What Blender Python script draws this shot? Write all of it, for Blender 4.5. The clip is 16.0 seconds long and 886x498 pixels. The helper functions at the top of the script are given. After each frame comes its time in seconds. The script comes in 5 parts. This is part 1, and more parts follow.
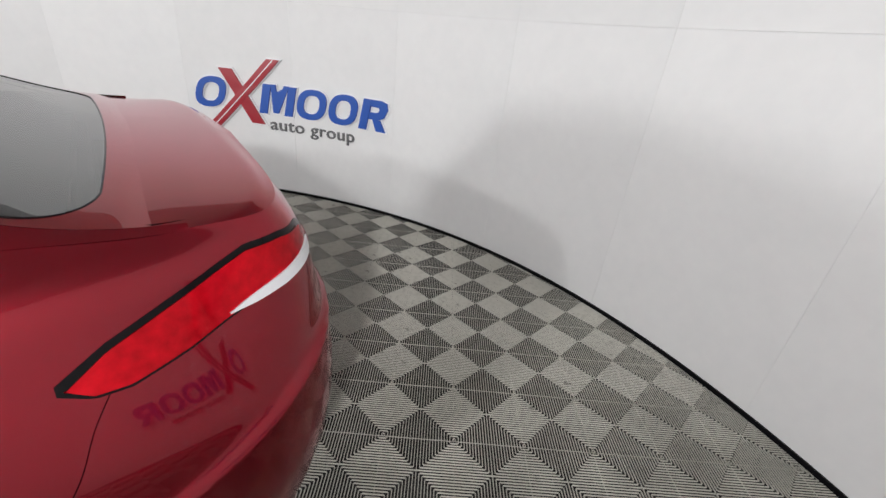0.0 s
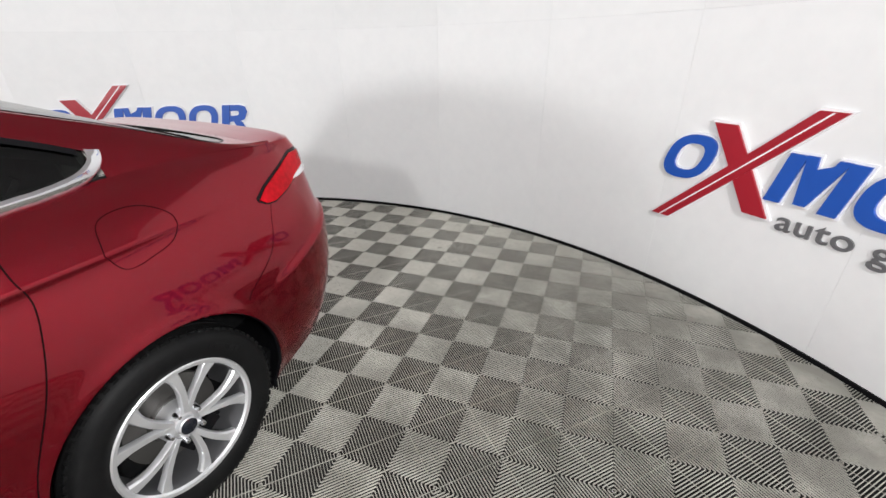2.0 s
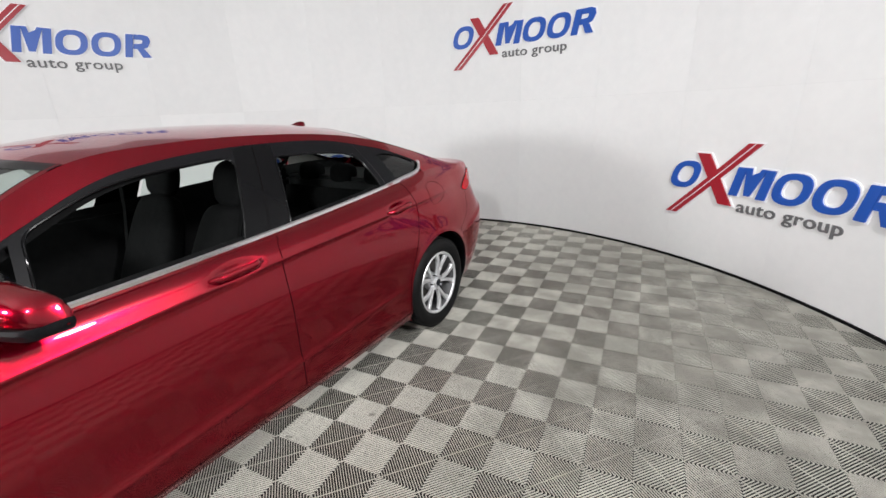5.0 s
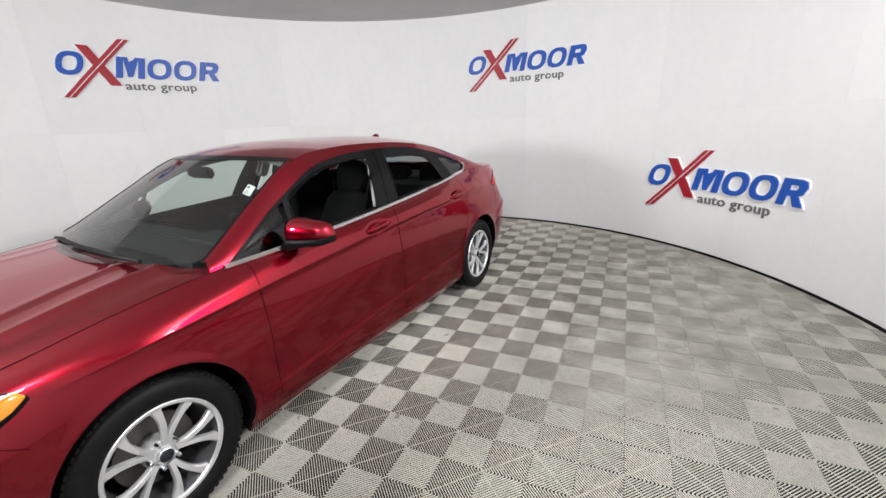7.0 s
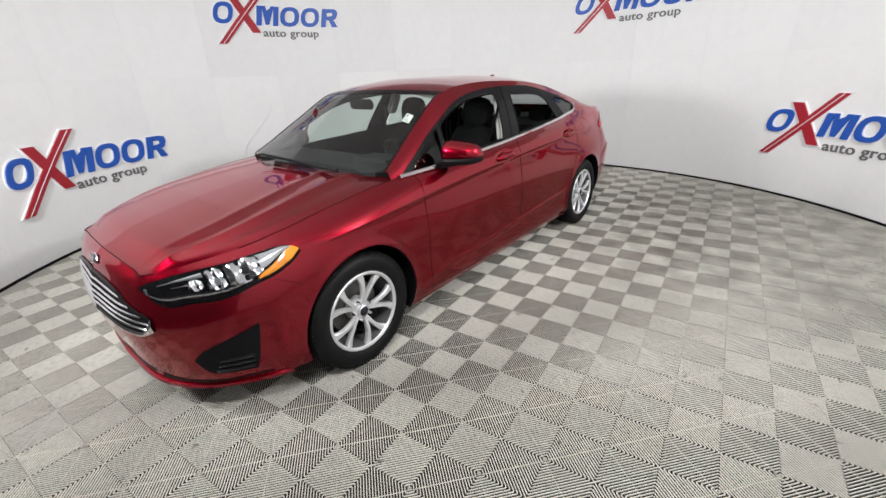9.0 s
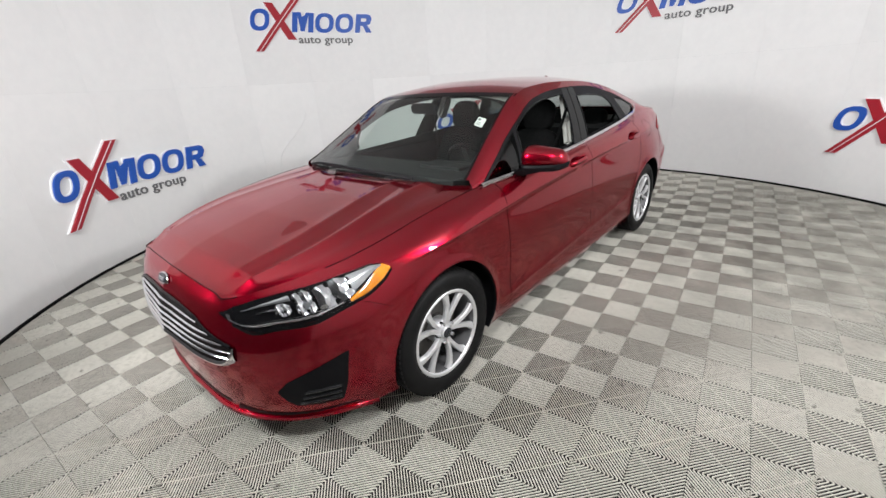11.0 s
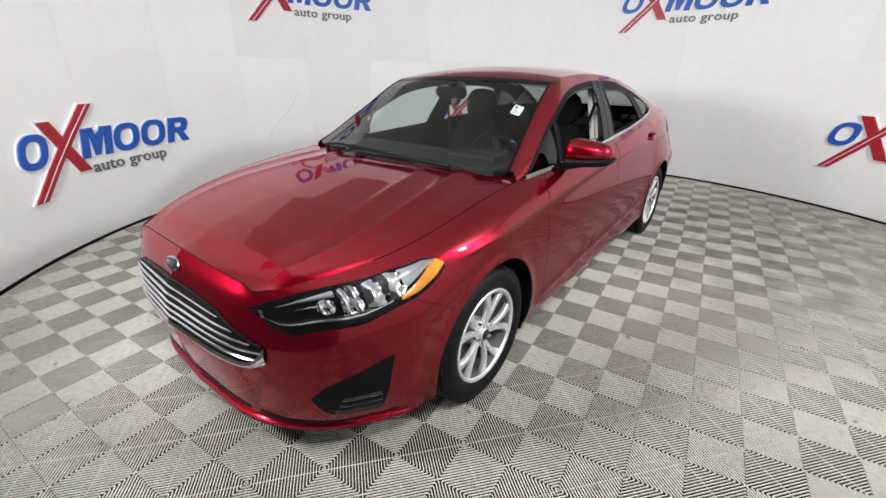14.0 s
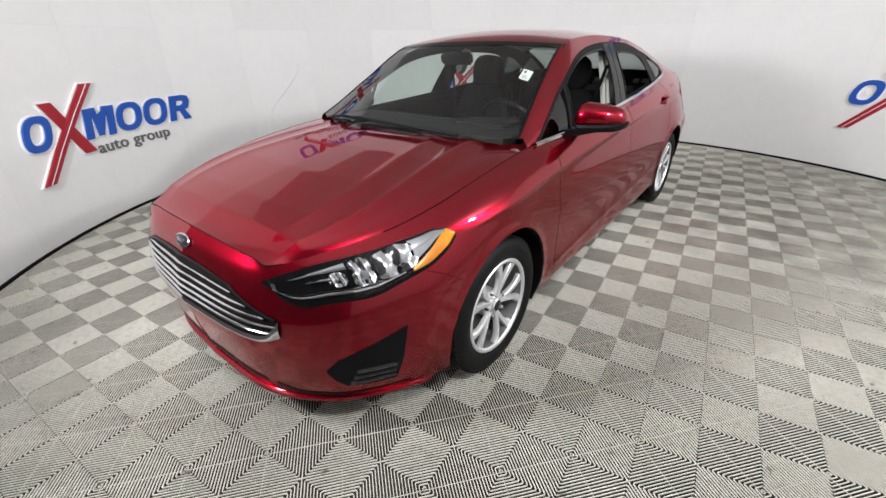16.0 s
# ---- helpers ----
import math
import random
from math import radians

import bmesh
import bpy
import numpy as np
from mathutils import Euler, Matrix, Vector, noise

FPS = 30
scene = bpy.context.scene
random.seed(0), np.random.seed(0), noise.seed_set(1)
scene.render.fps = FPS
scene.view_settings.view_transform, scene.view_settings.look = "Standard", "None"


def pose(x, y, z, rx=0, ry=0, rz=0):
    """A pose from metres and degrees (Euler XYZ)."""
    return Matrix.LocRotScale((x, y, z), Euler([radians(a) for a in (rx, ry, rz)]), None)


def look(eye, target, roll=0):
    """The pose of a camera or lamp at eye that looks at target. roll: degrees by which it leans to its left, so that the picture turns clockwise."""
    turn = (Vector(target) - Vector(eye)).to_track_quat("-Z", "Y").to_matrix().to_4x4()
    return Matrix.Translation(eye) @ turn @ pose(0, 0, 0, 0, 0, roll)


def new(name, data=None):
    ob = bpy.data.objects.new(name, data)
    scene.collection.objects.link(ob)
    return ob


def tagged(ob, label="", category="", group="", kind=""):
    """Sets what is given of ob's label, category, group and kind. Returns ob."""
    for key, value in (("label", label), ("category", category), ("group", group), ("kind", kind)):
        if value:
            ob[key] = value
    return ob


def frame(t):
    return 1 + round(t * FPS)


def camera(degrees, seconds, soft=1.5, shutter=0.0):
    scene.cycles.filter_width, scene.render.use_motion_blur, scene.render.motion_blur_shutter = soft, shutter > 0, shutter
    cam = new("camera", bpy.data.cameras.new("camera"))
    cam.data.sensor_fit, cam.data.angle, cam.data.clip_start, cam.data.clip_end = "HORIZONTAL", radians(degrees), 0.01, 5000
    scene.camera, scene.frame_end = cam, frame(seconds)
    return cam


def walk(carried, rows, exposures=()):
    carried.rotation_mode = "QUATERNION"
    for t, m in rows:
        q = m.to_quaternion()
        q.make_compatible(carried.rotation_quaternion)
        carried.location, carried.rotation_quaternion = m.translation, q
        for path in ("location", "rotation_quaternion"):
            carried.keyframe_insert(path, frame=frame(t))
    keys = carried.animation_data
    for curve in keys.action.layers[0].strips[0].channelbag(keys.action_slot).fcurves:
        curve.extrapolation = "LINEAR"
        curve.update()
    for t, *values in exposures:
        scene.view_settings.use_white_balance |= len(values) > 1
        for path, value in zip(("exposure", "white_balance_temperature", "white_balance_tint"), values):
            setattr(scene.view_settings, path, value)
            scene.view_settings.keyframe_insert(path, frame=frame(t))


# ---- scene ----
cam = camera(94.3, 16.0)
PATH = [
    (0, (1.438, 2.052, 1.407), (0.070, 3.208, 0.520), 6.4),
    (0.5, (1.698, 1.818, 1.365), (0.436, 3.052, 0.424), 2.8),
    (1, (1.794, 1.560, 1.374), (0.658, 2.912, 0.435), 1.7),
    (1.5, (1.874, 1.269, 1.404), (0.939, 2.769, 0.468), 0.1),
    (2, (2.06, 0.956, 1.416), (1.242, 2.557, 0.54), -0.8),
    (2.5, (2.159, 0.685, 1.41), (1.272, 2.268, 0.569), -3.5),
    (3, (2.155, 0.351, 1.411), (1.175, 1.902, 0.615), -3.7),
    (3.5, (2.215, -0.02, 1.47), (1.191, 1.535, 0.738), -2.0),
    (4, (2.335, -0.325, 1.448), (1.254, 1.23, 0.804), -2.8),
    (4.2, (2.37, -0.437, 1.458), (1.282, 1.115, 0.819), -2.8),
    (6.3, (2.446, -1.524, 1.536), (1.553, 0.152, 0.908), -1.3),
    (6.5, (2.468, -1.641, 1.533), (1.536, 0.02, 0.925), -2.0),
    (7, (2.536, -1.991, 1.545), (1.557, -0.348, 0.958), -2.3),
    (7.5, (2.605, -2.205, 1.548), (1.629, -0.576, 0.922), -2.0),
    (8, (2.668, -2.361, 1.54), (1.609, -0.801, 0.874), -1.7),
    (8.5, (2.614, -2.459, 1.5), (1.452, -1.007, 0.763), -1.5),
    (9, (2.49, -2.587, 1.488), (1.279, -1.2, 0.708), -2.6),
    (9.5, (2.35, -2.715, 1.502), (1.102, -1.344, 0.752), -4.2),
    (9.7, (2.306, -2.743, 1.5), (1.041, -1.383, 0.759), -4.2),
    (11.8, (1.949, -2.661, 1.473), (0.712, -1.29, 0.705), -2.9),
    (12, (1.917, -2.684, 1.474), (0.707, -1.284, 0.714), -2.0),
    (12.5, (1.798, -2.75, 1.484), (0.656, -1.29, 0.731), -0.3),
    (13, (1.74, -2.781, 1.474), (0.65, -1.291, 0.704), 0.8),
    (13.5, (1.725, -2.784, 1.459), (0.627, -1.305, 0.68), 1.1),
    (14, (1.713, -2.782, 1.432), (0.57, -1.343, 0.641), 0.6),
    (14.5, (1.702, -2.783, 1.417), (0.568, -1.365, 0.578), -0.4),
    (15, (1.701, -2.784, 1.403), (0.568, -1.388, 0.527), -1.1),
    (15.5, (1.7, -2.781, 1.409), (0.562, -1.4, 0.516), -1.3),
    (16, (1.694, -2.782, 1.405), (0.556, -1.404, 0.507), -1.2),
]
walk(cam, [(t, look(eye, target, roll)) for t, eye, target, roll in PATH],
     [(0, -0.05), (0.5, 0.0), (1.0, 0.12), (2.5, 0.16), (3.5, 0.14), (4.2, 0.08), (6.3, 0.0), (16, 0.0)])

# ---- world and light ----
world = bpy.data.worlds.new("world")
scene.world = world
world.use_nodes = True
world.node_tree.nodes["Background"].inputs[0].default_value = (0.8, 0.85, 0.9, 1)
world.node_tree.nodes["Background"].inputs[1].default_value = 0.05

WALL_C, WALL_R, WALL_H, SEAM_Z = (0.26, 0.33), 3.93, 3.08, 1.585


def area_lamp(name, eye, target, power, size, size_y=None, color=(1, 1, 1)):
    data = bpy.data.lights.new(name, "AREA")
    data.energy, data.size, data.color = power, size, color
    data.shape = "RECTANGLE" if size_y else "DISK"
    if size_y:
        data.size_y = size_y
    ob = new(name, data)
    ob.matrix_world = look(eye, target)
    return ob


for x, y, z, watts, size in ((4.0, 0.1, 2.75, 133, 0.34), (2.3, -2.8, 2.95, 84, 0.34), (-0.5, -3.42, 1.85, 135, 0.45)):
    area_lamp("booth_light", (x, y, z), (0.2 + 0.2 * x, 0.8 + 0.2 * y, 1.7), watts, size)


# ---- materials ----
def material(name, base, rough=0.5, metal=0.0, coat=0.0, spec=0.5):
    m = bpy.data.materials.new(name)
    m.use_nodes = True
    b = m.node_tree.nodes["Principled BSDF"]
    b.inputs["Base Color"].default_value = (*base, 1)
    b.inputs["Roughness"].default_value = rough
    b.inputs["Metallic"].default_value = metal
    b.inputs["Coat Weight"].default_value = coat
    b.inputs["Coat Roughness"].default_value = 0.01
    b.inputs["Coat IOR"].default_value = 1.45
    b.inputs["Specular IOR Level"].default_value = spec
    return m


def tree(m):
    return m.node_tree.nodes, m.node_tree.links, m.node_tree.nodes["Principled BSDF"]


def grained(m, dark, light, scale, detail=6.0, bump=0.0, rough=None, coords="Object"):
    """Mottles a material's colour between two tones, with a fine relief."""
    n, l, b = tree(m)
    co = n.new("ShaderNodeTexCoord")
    big, fine = n.new("ShaderNodeTexNoise"), n.new("ShaderNodeTexNoise")
    big.inputs["Scale"].default_value, big.inputs["Detail"].default_value = scale, detail
    fine.inputs["Scale"].default_value, fine.inputs["Detail"].default_value = scale * 14, 3
    mix = n.new("ShaderNodeMix")
    mix.data_type, mix.inputs[0].default_value = "FLOAT", 0.35
    ramp = n.new("ShaderNodeValToRGB")
    ramp.color_ramp.elements[0].position, ramp.color_ramp.elements[1].position = 0.3, 0.7
    ramp.color_ramp.elements[0].color, ramp.color_ramp.elements[1].color = (*dark, 1), (*light, 1)
    for t in (big, fine):
        l.new(co.outputs[coords], t.inputs["Vector"])
    l.new(big.outputs["Fac"], mix.inputs[2])
    l.new(fine.outputs["Fac"], mix.inputs[3])
    l.new(mix.outputs[0], ramp.inputs[0])
    l.new(ramp.outputs[0], b.inputs["Base Color"])
    if bump:
        bp = n.new("ShaderNodeBump")
        bp.inputs["Strength"].default_value, bp.inputs["Distance"].default_value = 0.4, bump
        l.new(mix.outputs[0], bp.inputs["Height"])
        l.new(bp.outputs[0], b.inputs["Normal"])
    if rough:
        mr = n.new("ShaderNodeMapRange")
        mr.inputs["To Min"].default_value, mr.inputs["To Max"].default_value = rough
        l.new(mix.outputs[0], mr.inputs["Value"])
        l.new(mr.outputs[0], b.inputs["Roughness"])
    return m


WALL_PAINT = grained(material("wall_paint", (0.8, 0.8, 0.8), 0.55), (0.72, 0.725, 0.73), (0.79, 0.79, 0.79), 0.9, bump=0.002)


def per_piece(m, low, high):
    """Lets each piece differ a little in tone."""
    n, l, b = tree(m)
    info, tone, mul = n.new("ShaderNodeObjectInfo"), n.new("ShaderNodeMapRange"), n.new("ShaderNodeVectorMath")
    tone.inputs["To Min"].default_value, tone.inputs["To Max"].default_value = low, high
    mul.operation = "SCALE"
    was = b.inputs["Base Color"].links[0].from_socket
    l.new(info.outputs["Random"], tone.inputs["Value"])
    l.new(was, mul.inputs[0])
    l.new(tone.outputs[0], mul.inputs["Scale"])
    l.new(mul.outputs[0], b.inputs["Base Color"])


per_piece(WALL_PAINT, 0.965, 1.02)
SEAM = material("seam_filler", (0.60, 0.605, 0.61), 0.8)
CEILING = grained(material("ceiling_grey", (0.5, 0.5, 0.5), 0.9), (0.48, 0.48, 0.48), (0.56, 0.56, 0.56), 1.5)
DOOR_GREY = grained(material("door_grey", (0.07, 0.07, 0.07), 0.8), (0.06, 0.06, 0.062), (0.085, 0.085, 0.085), 1.2)
TILE = material("tile_plastic", (0.6, 0.59, 0.56), 0.6, spec=0.15)


def soiled(m, clean, dull, grime):
    """Plastic with broad dull patches, a fine grain and small spots of dirt, laid out over the whole floor."""
    n, l, b = tree(m)
    geo = n.new("ShaderNodeNewGeometry")
    last = None
    for scale, detail, lo, hi, tone in ((0.9, 4, 0.40, 0.66, dull), (34.0, 3, 0.45, 0.75, dull), (15.0, 5, 0.66, 0.72, grime)):
        noise, fac, mix = n.new("ShaderNodeTexNoise"), n.new("ShaderNodeMapRange"), n.new("ShaderNodeMix")
        noise.inputs["Scale"].default_value, noise.inputs["Detail"].default_value = scale, detail
        fac.inputs["From Min"].default_value, fac.inputs["From Max"].default_value = lo, hi
        fac.inputs["To Max"].default_value = 0.75
        mix.data_type = "RGBA"
        mix.inputs[7].default_value = (*tone, 1)
        l.new(geo.outputs["Position"], noise.inputs["Vector"])
        l.new(noise.outputs["Fac"], fac.inputs["Value"])
        l.new(fac.outputs[0], mix.inputs[0])
        if last:
            l.new(last, mix.inputs[6])
        else:
            mix.inputs[6].default_value = (*clean, 1)
        last = mix.outputs[2]
    # a trodden patch, worn dull
    away, near, rough, worn, mix = n.new("ShaderNodeVectorMath"), n.new("ShaderNodeMapRange"), n.new("ShaderNodeTexNoise"), n.new("ShaderNodeMath"), n.new("ShaderNodeMix")
    away.operation, away.inputs[1].default_value = "DISTANCE", (2.3, 2.1, 0)
    near.inputs["From Min"].default_value, near.inputs["From Max"].default_value = 2.8, 0.9
    near.interpolation_type = "SMOOTHSTEP"
    rough.inputs["Scale"].default_value, rough.inputs["Detail"].default_value = 5.0, 6
    worn.operation, worn.use_clamp = "MULTIPLY", True
    mix.data_type = "RGBA"
    mix.inputs[7].default_value = (*[0.72 * v for v in dull], 1)
    l.new(geo.outputs["Position"], away.inputs[0])
    l.new(geo.outputs["Position"], rough.inputs["Vector"])
    l.new(away.outputs["Value"], near.inputs["Value"])
    l.new(near.outputs[0], worn.inputs[0])
    rise = n.new("ShaderNodeMapRange")
    rise.inputs["From Min"].default_value, rise.inputs["From Max"].default_value, rise.inputs["To Min"].default_value = 0.35, 0.6, 0.35
    l.new(rough.outputs["Fac"], rise.inputs["Value"])
    l.new(rise.outputs[0], worn.inputs[1])
    l.new(worn.outputs[0], mix.inputs[0])
    l.new(last, mix.inputs[6])
    l.new(mix.outputs[2], b.inputs["Base Color"])
    return m


soiled(TILE, (0.62, 0.605, 0.545), (0.43, 0.418, 0.372), (0.13, 0.12, 0.105))
# near-black: the shade in the gaps under the ribs is put into this colour
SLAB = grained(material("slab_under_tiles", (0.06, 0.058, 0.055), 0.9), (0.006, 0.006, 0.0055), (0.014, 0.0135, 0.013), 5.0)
PAINT = material("red_pearl_paint", (0.24, 0.0010, 0.0115), 0.25, metal=0.9, coat=1.0, spec=0.1)
PAINT.node_tree.nodes["Principled BSDF"].inputs["Coat IOR"].default_value = 1.41
PAINT.node_tree.nodes["Principled BSDF"].inputs["Specular Tint"].default_value = (1.0, 0.35, 0.45, 1)
BLACK = material("black_plastic", (0.005, 0.005, 0.006), 0.5, spec=0.10)
GAP = material("gap_shadow_rubber", (0.004, 0.003, 0.003), 0.8, spec=0.05)
RUBBER = grained(material("tyre_rubber", (0.006, 0.006, 0.0065), 0.55, spec=0.14), (0.004, 0.004, 0.0045), (0.008, 0.008, 0.008), 18)
ALLOY = material("silver_alloy", (0.74, 0.745, 0.76), 0.38, metal=0.72)
CHROME = material("chrome", (0.82, 0.83, 0.85), 0.08, metal=1.0)


def pane_glass(name, tint, curve=4.0, most=0.75, least=0.04):
    """Thin clear glass: lets light straight through, and mirrors more at a glancing angle."""
    m = bpy.data.materials.new(name)
    m.use_nodes = True
    n, l = m.node_tree.nodes, m.node_tree.links
    n.clear()
    out, mix = n.new("ShaderNodeOutputMaterial"), n.new("ShaderNodeMixShader")
    clear, gloss, facing = n.new("ShaderNodeBsdfTransparent"), n.new("ShaderNodeBsdfGlossy"), n.new("ShaderNodeLayerWeight")
    power, scale = n.new("ShaderNodeMath"), n.new("ShaderNodeMath")
    power.operation, power.inputs[1].default_value = "POWER", curve
    scale.operation, scale.inputs[1].default_value, scale.inputs[2].default_value = "MULTIPLY_ADD", most, least
    clear.inputs[0].default_value = (*tint, 1)
    gloss.inputs["Roughness"].default_value = 0.01
    facing.inputs[0].default_value = 0.5
    l.new(facing.outputs["Facing"], power.inputs[0])
    l.new(power.outputs[0], scale.inputs[0])
    l.new(scale.outputs[0], mix.inputs[0])
    l.new(clear.outputs[0], mix.inputs[1])
    l.new(gloss.outputs[0], mix.inputs[2])
    l.new(mix.outputs[0], out.inputs[0])
    return m


GLASS = pane_glass("clear_glass", (0.78, 0.85, 0.82), 3.8, 0.85, 0.04)
REAR_GLASS = pane_glass("tinted_glass", (0.55, 0.60, 0.58), 2.4, 0.85)
RED_LENS = grained(material("red_lens", (0.38, 0.001, 0.008), 0.10, coat=0.12, spec=0.06), (0.26, 0.0006, 0.004), (0.72, 0.005, 0.016), 3.5, detail=0.0)
AMBER = grained(material("amber_lens", (0.9, 0.32, 0.01), 0.12, coat=1.0), (0.46, 0.13, 0.004), (0.92, 0.34, 0.012), 16.0, detail=2.0)
SIGN_BLUE = material("sign_blue", (0.010, 0.078, 0.40), 0.4)
SIGN_RED = material("sign_red", (0.33, 0.008, 0.02), 0.4)
SIGN_WHITE = material("sign_white", (0.82, 0.82, 0.84), 0.4)
SIGN_GREY = material("sign_grey", (0.12, 0.12, 0.125), 0.5)


DARK_GLASS = pane_glass("dark_glass", (0.10, 0.115, 0.11))
GLOSS_BLACK = material("gloss_black", (0.004, 0.004, 0.0045), 0.16, spec=0.13)
CLOTH = grained(material("dark_cloth", (0.02, 0.02, 0.021), 0.9, spec=0.08), (0.003, 0.003, 0.0033), (0.007, 0.007, 0.0073), 30)
TRIM_GREY = material("light_grey_trim", (0.38, 0.37, 0.35), 0.7)
REFLECTOR = material("lamp_reflector", (0.62, 0.63, 0.65), 0.12, metal=1.0)
LENS = pane_glass("lamp_lens", (0.94, 0.95, 0.96), 6.0, 0.55, 0.015)
PAPER = material("paper", (0.8, 0.78, 0.76), 0.7)
BADGE_BLUE = material("badge_blue", (0.006, 0.008, 0.014), 0.25, coat=0.4)
STEEL = material("brake_steel", (0.12, 0.115, 0.11), 0.5, metal=0.8)
LOUVRE = material("louvre_plastic", (0.008, 0.008, 0.009), 0.25, spec=0.6)
SILVER = material("satin_silver", (0.33, 0.34, 0.35), 0.3, metal=0.8)
CLEAR_WHITE = material("clear_white_lens", (0.75, 0.76, 0.78), 0.08, coat=1.0)
# barrel's copy of the alloy, darkened to paint in the shade behind the spokes
SHADED_ALLOY = material("shaded_alloy", (0.13, 0.13, 0.135), 0.5, metal=0.7)
DASH = grained(material("dash_plastic", (0.03, 0.031, 0.032), 0.75, spec=0.2), (0.010, 0.0105, 0.011), (0.018, 0.0185, 0.019), 60)


# ---- building helpers ----
def link(name, bm, mat, parent=None, label="", smooth=True):
    me = bpy.data.meshes.new(name)
    bm.to_mesh(me)
    bm.free()
    me.materials.append(mat)
    if smooth:
        me.shade_smooth()
        me.set_sharp_from_angle(angle=radians(38))
    ob = new(name, me)
    if parent:
        ob.parent = parent
    return tagged(ob, label)


def part(name, bm, mat, parent, label="", smooth=True):
    return link(name, bm, mat, parent, label, smooth)


def thing(name, label, category, group="", kind=""):
    return tagged(new(name), label, category, group, kind)


def box(bm, lo, hi, m=None):
    vs = [bm.verts.new(Vector(p) if m is None else m @ Vector(p)) for p in
          [(x, y, z) for z in (lo[2], hi[2]) for x, y in ((lo[0], lo[1]), (hi[0], lo[1]), (hi[0], hi[1]), (lo[0], hi[1]))]]
    for f in ((3, 2, 1, 0), (4, 5, 6, 7), (0, 1, 5, 4), (1, 2, 6, 5), (2, 3, 7, 6), (3, 0, 4, 7)):
        bm.faces.new([vs[i] for i in f])
    return vs


def grid(bm, rows, close_u=False, close_v=False, flip=False):
    """Faces between rows of points, all rows of one length."""
    vs = [[bm.verts.new(p) for p in r] for r in rows]
    nu, nv = len(vs), len(vs[0])
    for i in range(nu if close_u else nu - 1):
        for j in range(nv if close_v else nv - 1):
            q = [vs[i][j], vs[(i + 1) % nu][j], vs[(i + 1) % nu][(j + 1) % nv], vs[i][(j + 1) % nv]]
            bm.faces.new(q[::-1] if flip else q)
    return vs


def lathe(bm, profile, n=48, m=None):
    """Turns a profile of (radius, height) round the z axis."""
    rows = []
    for k in range(n):
        a = 2 * math.pi * k / n
        rows.append([(m or Matrix()) @ Vector((r * math.cos(a), r * math.sin(a), h)) for r, h in profile])
    return grid(bm, rows, close_u=True)


def tube(bm, pts, r, n=6, closed=False):
    """A round bar along points."""
    pts = [Vector(p) for p in pts]
    rows = []
    for i, p in enumerate(pts):
        a = pts[i - 1] if i or closed else p
        b = pts[(i + 1) % len(pts)] if i + 1 < len(pts) or closed else p
        d = (b - a).normalized()
        s = d.cross(Vector((0, 0, 1)) if abs(d.z) < 0.9 else Vector((1, 0, 0))).normalized()
        t = d.cross(s)
        rows.append([p + r * (math.cos(2 * math.pi * k / n) * s + math.sin(2 * math.pi * k / n) * t) for k in range(n)])
    vs = grid(bm, rows, close_u=closed, close_v=True)
    if not closed:
        bm.faces.new(vs[0])
        bm.faces.new(vs[-1][::-1])
    return vs


def spline(keys, n):
    """n + 1 points on a Catmull-Rom curve through the keys."""
    k = np.array([list(p) for p in keys], float)
    k = np.vstack([2 * k[0] - k[1], k, 2 * k[-1] - k[-2]])
    out = []
    for s in np.linspace(0, len(keys) - 1, n + 1):
        i = min(int(s), len(keys) - 2)
        t = s - i
        a, b, c, d = k[i:i + 4]
        out.append(0.5 * (2 * b + (c - a) * t + (2 * a - 5 * b + 4 * c - d) * t * t + (3 * b - a - 3 * c + d) * t ** 3))
    return np.array(out)


def on_wall(deg, z, inset=0.0):
    a = radians(deg)
    r = WALL_R - inset
    return Vector((WALL_C[0] + r * math.cos(a), WALL_C[1] + r * math.sin(a), z))


# ---- booth ----
def arc_sheet(bm, a0, a1, z0, z1, r_in, r_out, step=1.5):
    n = max(2, int(abs(a1 - a0) / step))
    rows = []
    for k in range(n + 1):
        a = radians(a0 + (a1 - a0) * k / n)
        c, s = math.cos(a), math.sin(a)
        rows.append([(WALL_C[0] + r * c, WALL_C[1] + r * s, z) for r, z in ((r_in, z0), (r_in, z1), (r_out, z1), (r_out, z0))])
    vs = grid(bm, rows, close_v=True)
    bm.faces.new(vs[0][::-1])
    bm.faces.new(vs[-1])


PANEL, FIRST = 360 / 26, 33.3
bm = bmesh.new()
arc_sheet(bm, 0, 359.99, 0, WALL_H, WALL_R + 0.006, WALL_R + 0.1)
wall = tagged(link("wall_round", bm, SEAM), "white painted round booth wall of tall panels", "wall", kind="structure")
for row, (z0, z1) in enumerate(((0.0, SEAM_Z - 0.0005), (SEAM_Z + 0.0005, WALL_H))):
    bm = bmesh.new()
    arc_sheet(bm, 0.006, PANEL - 0.006, z0, z1, WALL_R, WALL_R + 0.0055)
    for v in bm.verts:
        v.co -= Vector((*WALL_C, 0))
    me = bpy.data.meshes.new("panel")
    bm.to_mesh(me)
    bm.free()
    me.materials.append(WALL_PAINT)
    me.shade_smooth()
    me.set_sharp_from_angle(angle=radians(30))
    for k in range(26):
        if 15 <= k <= 18:
            continue
        ob = new("panel", me)
        ob.parent = wall
        ob.matrix_basis = pose(WALL_C[0], WALL_C[1], 0, 0, 0, FIRST + k * PANEL)
bm = bmesh.new()
arc_sheet(bm, FIRST + 15 * PANEL + 0.02, FIRST + 19 * PANEL - 0.02, 0.0, WALL_H, WALL_R - 0.004, WALL_R + 0.0055)
